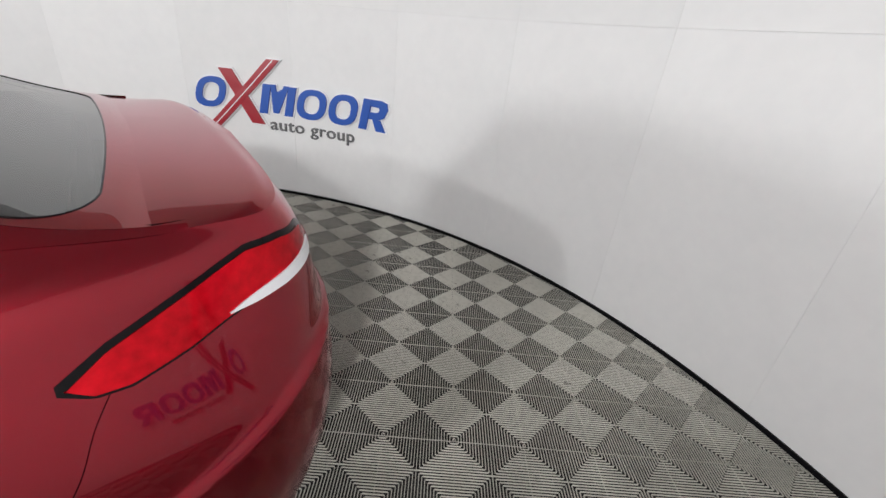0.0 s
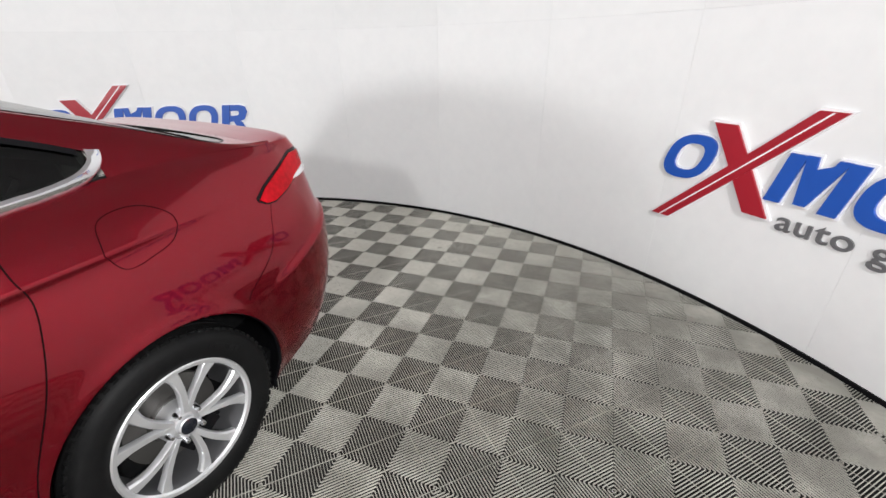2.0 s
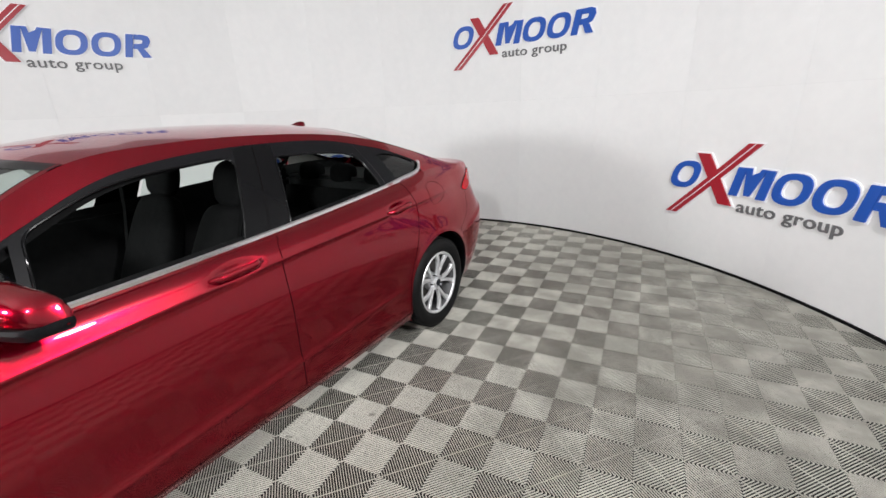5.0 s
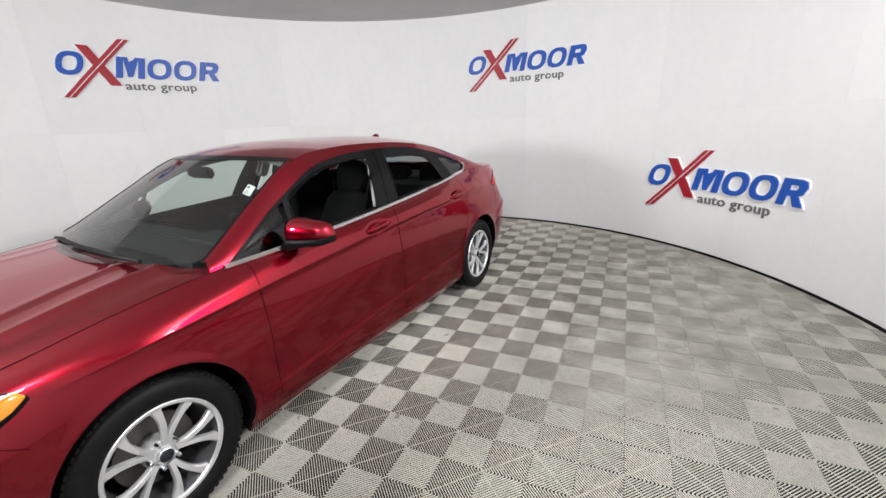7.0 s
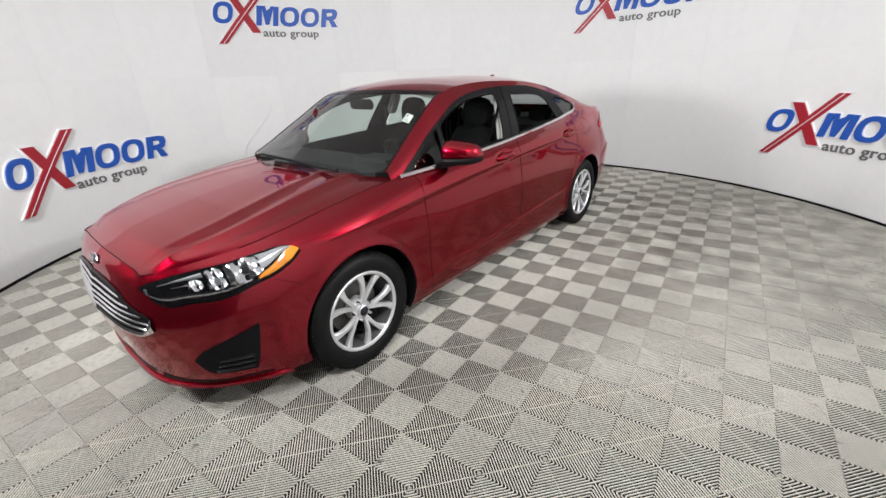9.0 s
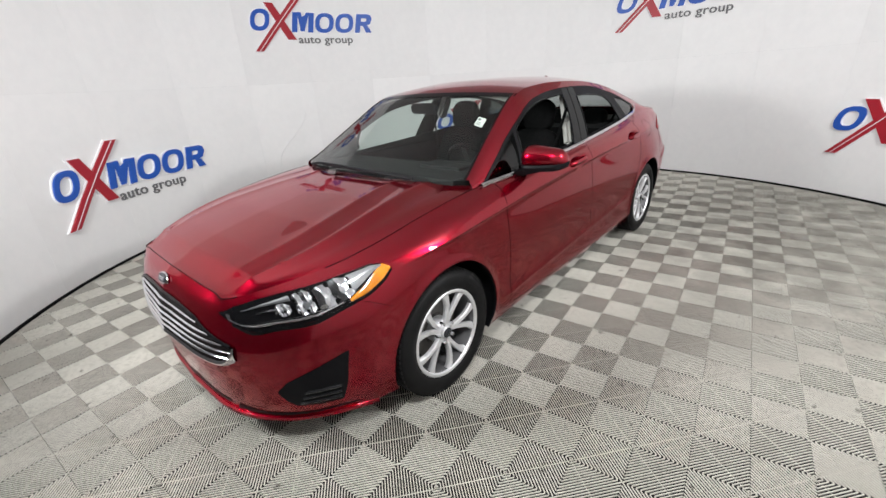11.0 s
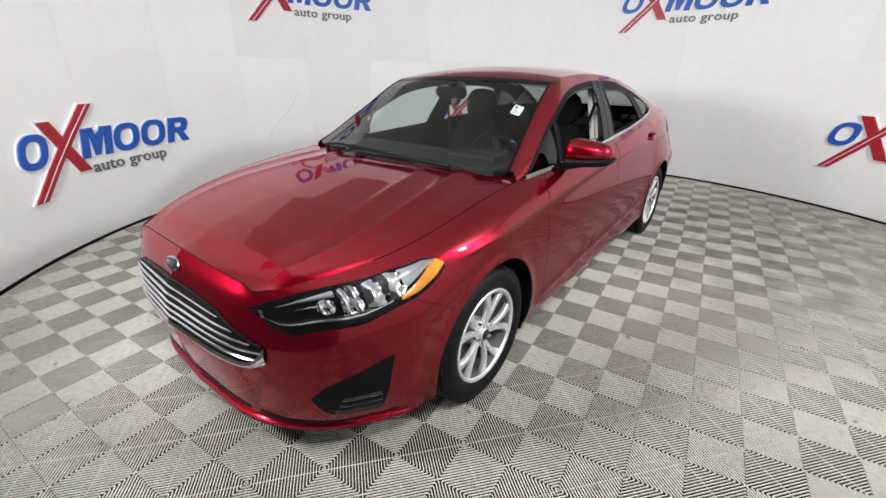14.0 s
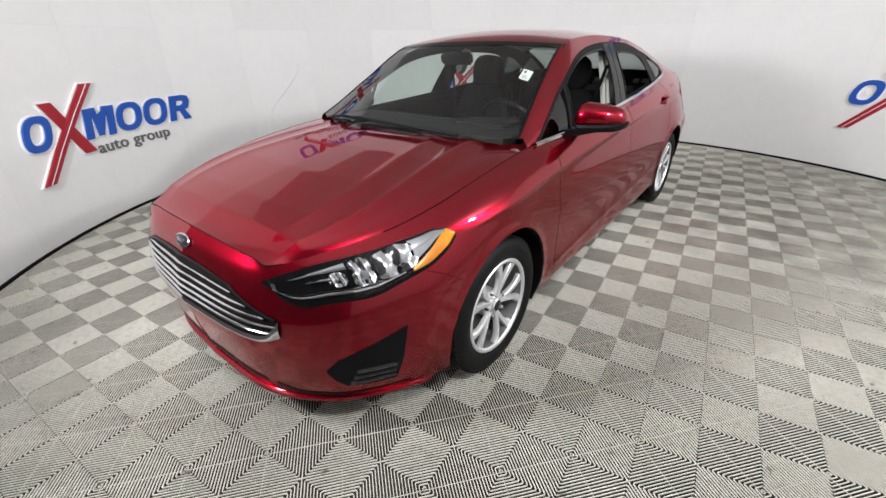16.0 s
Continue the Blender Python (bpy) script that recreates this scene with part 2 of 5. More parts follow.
tagged(link("door_1", bm, DOOR_GREY), "plain dark grey curtain closing the booth's entrance", "door", kind="structure")
bm = bmesh.new()
arc_sheet(bm, 0, 359.99, 0, 0.023, WALL_R - 0.012, WALL_R - 0.001)
tagged(link("baseboard", bm, BLACK), "thin black rubber strip along the foot of the wall", "baseboard", kind="structure")
bm = bmesh.new()
tube(bm, [on_wall(a, z, 0.002 + 0.010 * math.sin(math.pi * k / 24)) for k, (a, z) in enumerate(spline([(174.6, 1.17), (175.2, 1.07), (177.6, .90), (181.4, .67), (182.4, .46)], 24))], 0.0035, 6)
part("film_curl", bm, WALL_PAINT, wall, "curled edge of loose white film")
bm = bmesh.new()
bmesh.ops.create_circle(bm, cap_ends=True, segments=96, radius=WALL_R + 0.3, matrix=Matrix.Translation((*WALL_C, WALL_H)))
tagged(link("ceiling", bm, CEILING), "plain dark grey ceiling above the booth", "ceiling", kind="structure")
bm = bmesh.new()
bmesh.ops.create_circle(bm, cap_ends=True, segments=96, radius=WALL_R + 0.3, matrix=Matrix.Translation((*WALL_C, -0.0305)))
floor = tagged(link("floor", bm, SLAB), "floor of grey ribbed interlocking plastic tiles on a slab coloured near-black for shade", "floor", kind="structure")

# ribbed tiles: ribs stand square to the tile's edges, mitred along its diagonals
TILE_L, TILE_A, TILE_O, RIBS = 0.28435, 51.80, (0.646, -2.175), 25


def rib_tile():
    """One square tile, its corner at the origin of the grid."""
    bm = bmesh.new()
    h, p = TILE_L / 2, TILE_L / RIBS
    w, deep = p * 0.126, 0.0056
    for turn in range(4):
        m = Matrix.Rotation(turn * math.pi / 2, 4, "Z")
        for k in range(RIBS):
            y = -h + (k + 0.5) * p
            x0 = min(abs(y) + 0.002, h - 0.002)
            x1 = h - 0.0004
            if x1 - x0 < 0.003:
                continue
            top = [bm.verts.new(m @ Vector((x, yy, 0))) for x, yy in ((x0, y - w), (x1, y - w), (x1, y + w), (x0, y + w))]
            low = [bm.verts.new(m @ Vector((x, yy, -deep))) for x, yy in ((x0, y - w), (x1, y - w), (x1, y + w), (x0, y + w))]
            bm.faces.new(top)
            bm.faces.new(low[::-1])
            for i in range(4):
                bm.faces.new((top[i], low[i], low[(i + 1) % 4], top[(i + 1) % 4]))
    for turn in range(4):
        box(bm, (h - 0.0006, -h, -0.014), (h - 0.0003, h, -0.0100), Matrix.Rotation(turn * math.pi / 2, 4, "Z"))
    return bm


bm = rib_tile()
tile_mesh = bpy.data.meshes.new("floor_tile")
bm.to_mesh(tile_mesh)
bm.free()
tile_mesh.materials.append(TILE)
spots = []
for i in range(-22, 30):
    for j in range(-22, 30):
        p = Vector((*TILE_O, 0)) + Matrix.Rotation(radians(TILE_A), 3, "Z") @ Vector(((i + 0.5) * TILE_L, (j + 0.5) * TILE_L, 0))
        if math.hypot(p.x - WALL_C[0], p.y - WALL_C[1]) < WALL_R + 0.22:
            spots.append((math.hypot(p.x - 1.9, (p.y + 0.6) * 0.62), p))
spots.sort(key=lambda s: s[0])
for _, p in spots[:300]:
    ob = new("floor_tile", tile_mesh)
    ob.parent = floor
    ob.matrix_basis = pose(p.x, p.y, 0, 0, 0, TILE_A)
tv = np.array([v.co for v in tile_mesh.vertices])
tf = np.array([[*f.vertices] for f in tile_mesh.polygons])
turn = np.array(Matrix.Rotation(radians(TILE_A), 3, "Z"))
far = [p for _, p in spots[300:]]
me = bpy.data.meshes.new("far_tiles")
me.from_pydata(np.concatenate([tv @ turn.T + np.array(p) for p in far]).tolist(), [], np.concatenate([tf + k * len(tv) for k in range(len(far))]).tolist())
me.materials.append(TILE)
ob = tagged(new("far_tiles", me), kind="stuff")
ob.parent = floor

# ---- signs ----
def slant(pts, c, k=0.22):
    return [(s + k * (z - c), z) for s, z in pts]


def prism(bm, outer, inner, lo, hi):
    """A plate with the outline (s, z) and, if given, a hole of as many points, between two depths."""
    n = len(outer)
    top, low = ([bm.verts.new((s, z, d)) for s, z in outer] for d in (hi, lo))
    for i in range(n):
        bm.faces.new((low[i], low[(i + 1) % n], top[(i + 1) % n], top[i]))
    if inner:
        ti, li = ([bm.verts.new((s, z, d)) for s, z in inner] for d in (hi, lo))
        for i in range(n):
            bm.faces.new((top[i], top[(i + 1) % n], ti[(i + 1) % n], ti[i]))
            bm.faces.new((li[i], ti[i], ti[(i + 1) % n], li[(i + 1) % n]))
    else:
        bm.faces.new(top)


def oval(cx, cz, rx, rz, n=36, power=2.5):
    out = []
    for k in range(n):
        a = 2 * math.pi * k / n
        c, s = math.cos(a), math.sin(a)
        out.append((cx + rx * math.copysign(abs(c) ** (2 / power), c), cz + rz * math.copysign(abs(s) ** (2 / power), s)))
    return out


def grow(pts, g):
    p = np.array(pts)
    out = []
    for i in range(len(p)):
        a, b = p[i] - p[i - 1], p[(i + 1) % len(p)] - p[i]
        na, nb = np.array((a[1], -a[0])), np.array((b[1], -b[0]))
        na, nb = na / (np.linalg.norm(na) + 1e-9), nb / (np.linalg.norm(nb) + 1e-9)
        m = na + nb
        out.append(tuple(p[i] + g * m / max(0.5, m @ m / 2)))
    return out


def bend(verts, start, z0):
    """Wraps flat sign work (s, z, out) on the round wall, s running on from the start angle."""
    for v in verts:
        s, z, d = v.co
        v.co = on_wall(start - math.degrees(s / WALL_R), z0 + z, d)


CZ = 0.385
UPRIGHT = [(0, .262), (.072, .262), (.072, .505), (0, .505)]
SHAPES = [("ring", "blue ring", "SIGN_BLUE", slant(oval(.142, .392, .128, .127), .392, .3), slant(oval(.142, .392, .072, .078), .392, .3)),
          ("ring", "blue ring", "SIGN_BLUE", slant(oval(1.062, CZ, .136, .124), CZ), slant(oval(1.062, CZ, .074, .076), CZ)),
          ("ring", "blue ring", "SIGN_BLUE", slant(oval(1.362, CZ, .134, .124), CZ), slant(oval(1.362, CZ, .073, .076), CZ)),
          ("post", "blue bar", "SIGN_BLUE", slant([(s + .592, z) for s, z in UPRIGHT], CZ), None),
          ("post", "blue bar", "SIGN_BLUE", slant([(s + .826, z) for s, z in UPRIGHT], CZ), None),
          ("wedge", "blue wedge", "SIGN_BLUE", slant([(.660, .507), (.720, .275), (.770, .275), (.830, .507), (.784, .507), (.745, .375), (.706, .507)], CZ), None),
          ("post", "blue bar", "SIGN_BLUE", slant([(s + 1.535, z) for s, z in UPRIGHT], CZ), None),
          ("half_ring", "blue half ring", "SIGN_BLUE", slant([(1.611, .505), (1.70, .505), (1.752, .49), (1.775, .44), (1.752, .372), (1.70, .352), (1.611, .352)], CZ),
           slant([(1.612, .452), (1.66, .452), (1.69, .45), (1.70, .432), (1.69, .412), (1.66, .406), (1.612, .406)], CZ)),
          ("leg", "blue slanted bar", "SIGN_BLUE", slant([(1.650, .353), (1.722, .353), (1.792, .262), (1.706, .262)], CZ), None),
          ("bar", "red bar", "SIGN_RED", [(.236, .595), (.494, .168), (.610, .168), (.350, .595)], None),
          ("bar", "red bar", "SIGN_RED", [(0.0, .02), (.105, .02), (.785, .702), (.672, .702)], None)]
SIGN_MATS = {"SIGN_BLUE": SIGN_BLUE, "SIGN_RED": SIGN_RED}


def words(text, size):
    """The outline of plain words as a mesh in the plane, with a little depth."""
    cu = bpy.data.curves.new("words", "FONT")
    cu.body, cu.size, cu.extrude, cu.offset = text, size, 0.006, 0.0012
    cu.space_character = 1.06
    ob = new("words", cu)
    bpy.context.view_layer.update()
    me = bpy.data.meshes.new_from_object(ob.evaluated_get(bpy.context.evaluated_depsgraph_get()))
    bpy.data.objects.remove(ob)
    bpy.data.curves.remove(cu)
    return me


WORDS = words("auto group", 0.142)
wx = [v.co.x for v in WORDS.vertices]
WORDS_X0, WORDS_W = min(wx), max(wx) - min(wx)



def islands(me):
    """The loose pieces of a mesh, each as a mesh."""
    bm = bmesh.new()
    bm.from_mesh(me)
    bmesh.ops.remove_doubles(bm, verts=bm.verts, dist=1e-5)
    left, out = set(bm.verts), []
    while left:
        todo, got = [left.pop()], set()
        while todo:
            v = todo.pop()
            got.add(v)
            for e in v.link_edges:
                w = e.other_vert(v)
                if w in left:
                    left.discard(w)
                    todo.append(w)
        order = {v: i for i, v in enumerate(got)}
        piece = bpy.data.meshes.new("letter")
        piece.from_pydata([v.co[:] for v in order], [], [[order[v] for v in f.verts] for f in bm.faces if f.verts[0] in got])
        out.append(piece)
    bm.free()
    return out


LETTERS = islands(WORDS)


def wall_sign(start, z0, label):
    sign = thing("wall_sign", label, "sign", "signs round the wall")
    sign.matrix_basis = Matrix.Translation(on_wall(start - 13, z0))
    back = sign.matrix_basis.inverted()

    def put(name, bm, mat, lab=""):
        bmesh.ops.subdivide_edges(bm, edges=[e for e in bm.edges if e.calc_length() > 0.15], cuts=2)
        bend(bm.verts, start, z0)
        bm.transform(back)
        bmesh.ops.recalc_face_normals(bm, faces=bm.faces)
        part(name, bm, mat, sign, lab, smooth=False)

    for i, (name, lab, mat, outer, inner) in enumerate(SHAPES):
        lift = 0.006 if name == "bar" else 0.0
        bm = bmesh.new()
        g = 0.011
        area = sum(outer[k - 1][0] * outer[k][1] - outer[k][0] * outer[k - 1][1] for k in range(len(outer)))
        sgn = 1 if area > 0 else -1
        prism(bm, grow(outer, sgn * g), grow(inner, -sgn * g) if inner else None, 0.0, 0.012 + lift)
        put("backing", bm, SIGN_WHITE)
        bm = bmesh.new()
        prism(bm, outer, inner, 0.012 + lift, 0.026 + lift + 0.002 * (i == len(SHAPES) - 1))
        put(name, bm, SIGN_MATS[mat], lab)
    bm = bmesh.new()
    prism(bm, [(.050, .024), (.060, .024), (.735, .698), (.724, .698)], None, 0.03, 0.0365)
    put("stripe", bm, SIGN_WHITE, "white stripe")
    for letter in LETTERS:
        bm = bmesh.new()
        bm.from_mesh(letter)
        for v in bm.verts:
            x, y, z = v.co
            v.co = (.650 + (x - WORDS_X0) * .81 / WORDS_W, .128 + y, 0.006 + z)
        bend(bm.verts, start, z0)
        bm.transform(back)
        part("letter", bm, SIGN_GREY, sign, smooth=False)
    return sign


LOW, HIGH = "raised blue and red sign on the lower wall panels", "raised blue and red sign high on the wall panels"
for a0, z0, lab in ((61.3, 0.45, LOW), (143.0, 0.45, LOW), (223.6, 0.45, LOW), (101.8, 1.965, HIGH), (182.7, 1.965, HIGH)):
    wall_sign(a0, z0, lab)

# ---- car ----
# Rings run from the middle of the nose, round the side, to the middle of the tail; all have the same fifteen stations.
RING_A = [(0, -2.31, .17), (.38, -2.28, .17), (.63, -2.15, .18), (.80, -1.94, .195), (.86, -1.79, .20), (.88, -1.425, .19), (.88, -1.07, .18), (.865, -.6, .175),
          (.865, .2, .175), (.865, .95, .18), (.875, 1.425, .19), (.86, 1.8, .22), (.75, 2.17, .25), (.50, 2.36, .27), (0, 2.41, .28)]
RING_B = [(0, -2.33, .29), (.40, -2.30, .29), (.665, -2.17, .30), (.83, -1.95, .31), (.89, -1.79, .32), (.915, -1.425, .32), (.912, -1.07, .29), (.907, -.6, .26),
          (.907, .2, .26), (.907, .95, .27), (.915, 1.425, .32), (.895, 1.8, .34), (.79, 2.19, .37), (.53, 2.40, .40), (0, 2.455, .42)]
RING_C = [(0, -2.365, .47), (.42, -2.325, .47), (.675, -2.19, .475), (.845, -1.95, .48), (.905, -1.79, .50), (.935, -1.425, .52), (.920, -1.07, .46), (.908, -.6, .44),
          (.906, .2, .45), (.910, .95, .47), (.935, 1.425, .53), (.91, 1.8, .54), (.815, 2.21, .55), (.54, 2.425, .57), (0, 2.48, .58)]
RING_D = [(0, -2.355, .60), (.43, -2.315, .60), (.67, -2.185, .605), (.845, -1.94, .63), (.905, -1.77, .66), (.932, -1.425, .70), (.918, -1.07, .66), (.912, -.6, .65),
          (.910, .2, .68), (.913, .95, .70), (.930, 1.425, .72), (.893, 1.8, .75), (.808, 2.20, .74), (.55, 2.41, .73), (0, 2.465, .73)]
RING_E = [(0, -2.325, .69), (.42, -2.295, .685), (.62, -2.19, .695), (.80, -1.95, .735), (.875, -1.74, .775), (.912, -1.425, .815), (.898, -1.07, .835), (.884, -.6, .865),
          (.880, .2, .91), (.874, .95, .94), (.862, 1.425, .955), (.818, 1.8, .96), (.748, 2.15, .95), (.56, 2.37, .93), (0, 2.43, .92)]
RING_G = [(0, -2.305, .745), (.41, -2.275, .735), (.585, -2.195, .74), (.765, -1.94, .785), (.84, -1.73, .83), (.865, -1.425, .88), (.864, -1.07, .905), (.855, -.6, .945),
          (.843, .2, .980), (.824, .95, 1.020), (.80, 1.425, 1.045), (.770, 1.8, 1.055), (.724, 2.14, 1.040), (.57, 2.340, 1.018), (0, 2.395, 1.010)]
RING_F = [(0, -2.265, .79), (.40, -2.245, .772), (.53, -2.215, .768), (.70, -1.94, .82), (.77, -1.72, .868), (.785, -1.425, .918), (.785, -1.07, .955), (.800, -.6, .970),
          (.788, .2, 1.009), (.760, .95, 1.060), (.725, 1.425, 1.100), (.708, 1.8, 1.11), (.694, 2.12, 1.090), (.57, 2.300, 1.086), (0, 2.345, 1.096)]
NS, NR = 14, 6
RAIL_KEYS = [(.765, -1.06, .985), (.735, -.95, 1.045), (.675, -.70, 1.20), (.617, -.375, 1.38), (.575, 0, 1.425), (.56, .45, 1.425), (.55, .85, 1.40), (.56, 1.2, 1.345), (.61, 1.6, 1.232), (.655, 1.82, 1.155), (.680, 1.93, 1.121), (.690, 2.03, 1.104), (.690, 2.14, 1.097)]
SIDE = np.stack([spline(r, NS * 26) for r in (RING_A, RING_B, RING_C, RING_D, RING_E, RING_G, RING_F)])
SHELL = np.stack([spline(SIDE[:, k], NR * 20) for k in range(SIDE.shape[1])], axis=1)  # [up, along, xyz]
# the pressed line through the door handles, a softer one low on the doors, and lips round the wheel arches
ridge_z = np.interp(SHELL[:, :, 1], SIDE[4, :, 1], SIDE[4, :, 2])
fade = np.clip((SHELL[:, :, 1] + 1.72) / 0.3, 0, 1) * np.clip((1.85 - SHELL[:, :, 1]) / 0.4, 0, 1)
over = SHELL[:, :, 2] - ridge_z
SHELL[:, :, 0] += 0.013 * np.where(over > 0, np.exp(-over / 0.045), np.exp(over / 0.013)) * fade
low_z = 0.335 + 0.06 * (SHELL[:, :, 1] + 0.8)
fade = np.clip((SHELL[:, :, 1] + 1.0) / 0.15, 0, 1) * np.clip((1.10 - SHELL[:, :, 1]) / 0.15, 0, 1)
SHELL[:, :, 0] += 0.008 * np.exp(-abs(SHELL[:, :, 2] - low_z) / 0.02) * fade
ARCHES = ((-1.414, 0.335, 0.368), (1.436, 0.335, 0.372))
for yc, zc, r in ARCHES:
    d = np.hypot(SHELL[:, :, 1] - yc, SHELL[:, :, 2] - zc)
    SHELL[:, :, 0] += 0.007 * np.exp(-((d - r) / 0.028) ** 2) * (SHELL[:, :, 0] > 0.6)
# a ledge across the rear bumper
below = 0.647 + 0.28 * (SHELL[:, :, 1] - 1.904) - SHELL[:, :, 2]
ledge = 0.016 * np.where(below > 0, np.exp(-below / 0.12), np.exp(below / 0.010)) * np.clip((SHELL[:, :, 1] - 1.84) / 0.10, 0, 1)
way = np.stack([SHELL[:, :, 0] * 0.6, SHELL[:, :, 1] - 1.6, 0 * ledge], axis=2)
SHELL += ledge[:, :, None] * way / np.maximum(np.linalg.norm(way, axis=2, keepdims=True), 1e-6)
car = thing("car", "glossy metallic red four-door saloon car, its driver-side windows open", "car")
SIDES = (1, -1)


def flip_x(p, side):
    return Vector((side * p[0], p[1], p[2]))


def at(z, y=None, x=None, out=0.0):
    """The place on the side shell at height z, by its y or, on the nose (y None), by its x; out: metres off the surface."""
    cols = SHELL.shape[1]
    lim = cols * 4 // NS if y is None else cols
    zz = SHELL[:, :, 2]
    low = np.clip((zz[:, :lim] < z).sum(0) - 1, 0, SHELL.shape[0] - 2)
    c = np.arange(lim)
    a, b = SHELL[low, c], SHELL[low + 1, c]
    f = a + (b - a) * np.clip((z - a[:, 2]) / np.maximum(b[:, 2] - a[:, 2], 1e-9), 0, 1)[:, None]
    key = f[:, 0] if y is None else f[:, 1]
    want = x if y is None else y
    k = min(max(int(np.searchsorted(key, want)) - 1, 0), lim - 2)
    t = (want - key[k]) / max(key[k + 1] - key[k], 1e-9)
    t = min(max(t, 0.0), 1.0)
    p = f[k] * (1 - t) + f[k + 1] * t
    if out:
        v = int(np.clip(np.searchsorted(zz[:, k], z) - 1, 0, SHELL.shape[0] - 2))
        du = SHELL[v, k + 1] - SHELL[v, max(k - 1, 0)]
        dv = SHELL[v + 1, k] - SHELL[max(v - 1, 0), k]
        n = np.cross(du, dv)
        n /= np.linalg.norm(n) + 1e-12
        if n[0] * max(p[0], 0.05) + n[1] * (p[1] * 0.2) < 0:
            n = -n
        p = p + out * n
    return p


def seam(name, pts, width=0.0030, out=0.0012, mat=None, parent=None, sides=SIDES, by="y"):
    """A narrow ribbon on the side shell through points of (y or x, z)."""
    n = max(8, 6 * len(pts))
    line = spline(pts, n)
    p3 = [Vector(at(b, out=out, **{by: a})) for a, b in line]
    for side in sides:
        bm = bmesh.new()
        rr = []
        for i, p in enumerate(p3):
            d = (p3[min(i + 1, n)] - p3[max(i - 1, 0)]).normalized()
            nn = Vector((1, 0, 0)) if abs(p.y) < 1.9 else Vector((p.x, p.y * 0.6, 0)).normalized()
            s = d.cross(nn).normalized() * width / 2
            rr.append([flip_x(p - s, side), flip_x(p + s, side)])
        grid(bm, rr)
        bmesh.ops.recalc_face_normals(bm, faces=bm.faces)
        part(name, bm, mat or GAP, parent or car)


def side_patch(bm, side, low, high, out=0.0, n=28, m=10, by="y", depth=0.0):
    """A sheet on the side shell between a lower and an upper edge of (y or x, z) keys; depth: how far its rim turns inwards."""
    lo, hi = np.array(low, float), np.array(high, float)
    a0, a1 = max(lo[0, 0], hi[0, 0]), min(lo[-1, 0], hi[-1, 0])
    rr = []
    for a in np.linspace(a0, a1, n):
        z0, z1 = np.interp(a, lo[:, 0], lo[:, 1]), np.interp(a, hi[:, 0], hi[:, 1])
        col = [flip_x(at(z0 + (z1 - z0) * k / (m - 1), out=out, **{by: a}), side) for k in range(m)]
        if depth:
            col = [flip_x(at(z0, out=out - depth, **{by: a}), side)] + col + [flip_x(at(z1, out=out - depth, **{by: a}), side)]
        rr.append(col)
    grid(bm, rr, flip=side < 0)
    return rr


# painted shell, cut into its panels


def panel_of(y, z):
    if y < -1.74 and z < 0.80 or y < -1.86:
        return "front_bumper"
    if y < -0.90:
        return "front_fender"
    if y > 1.90 and z < 0.90 or y > 2.02:
        return "rear_bumper"
    if z < 0.235 and -1.05 < y < 1.07:
        return "rocker_panel"
    if y < 0.2:
        return "front_door"
    if y < 1.215 - max(0, 0.80 - z) * 0.35:
        return "rear_door"
    return "quarter_panel"


PANELS = {}
HANDLES = ((-.005, .925), (1.06, .95))
up, along = SHELL.shape[:2]
# hollows behind the door handles
SKIN = SHELL.copy()
for yc, zc in HANDLES:
    r2 = ((SHELL[:, :, 1] - yc) / 0.13) ** 2 + ((SHELL[:, :, 2] - zc - 0.004 - 0.04 * (SHELL[:, :, 1] - yc)) / 0.042) ** 2
    SKIN[:, :, 0] -= 0.020 * np.clip(1 - r2, 0, 1) ** 1.3
NORM = np.cross(np.gradient(SKIN, axis=1), np.gradient(SKIN, axis=0))
NORM /= np.linalg.norm(NORM, axis=2, keepdims=True) + 1e-12
for side in SIDES:
    faces = {}
    pts = SKIN.copy()
    mid = (SHELL[:-1, :-1] + SHELL[1:, 1:]) / 2
    gone = np.zeros(mid.shape[:2], bool)
    for yc, zc, r in ARCHES:
        gone |= (np.hypot(mid[:, :, 1] - yc, mid[:, :, 2] - zc) < r) & (mid[:, :, 0] > 0.6)
        # draw the cut's rim onto the circle
        d = np.hypot(SHELL[:, :, 1] - yc, SHELL[:, :, 2] - zc)
        touch = np.zeros((up, along), bool)
        keep = np.zeros((up, along), bool)
        for a, b in ((0, 0), (0, 1), (1, 0), (1, 1)):
            touch[a:up - 1 + a, b:along - 1 + b] |= gone
            keep[a:up - 1 + a, b:along - 1 + b] |= ~gone
        rim = touch & keep & (abs(d - r) < 0.05) & (SHELL[:, :, 0] > 0.6)
        k = (r / np.maximum(d, 1e-6))[rim]
        pts[rim, 1] = yc + (SHELL[rim, 1] - yc) * k
        pts[rim, 2] = zc + (SHELL[rim, 2] - zc) * k
    for v in range(up - 1):
        for u in range(along - 1):
            if not gone[v, u]:
                faces.setdefault(panel_of(mid[v, u, 1], mid[v, u, 2]), []).append((v, u))
    for name, cells in faces.items():
        PANELS.setdefault(name, []).append((side, pts, cells))
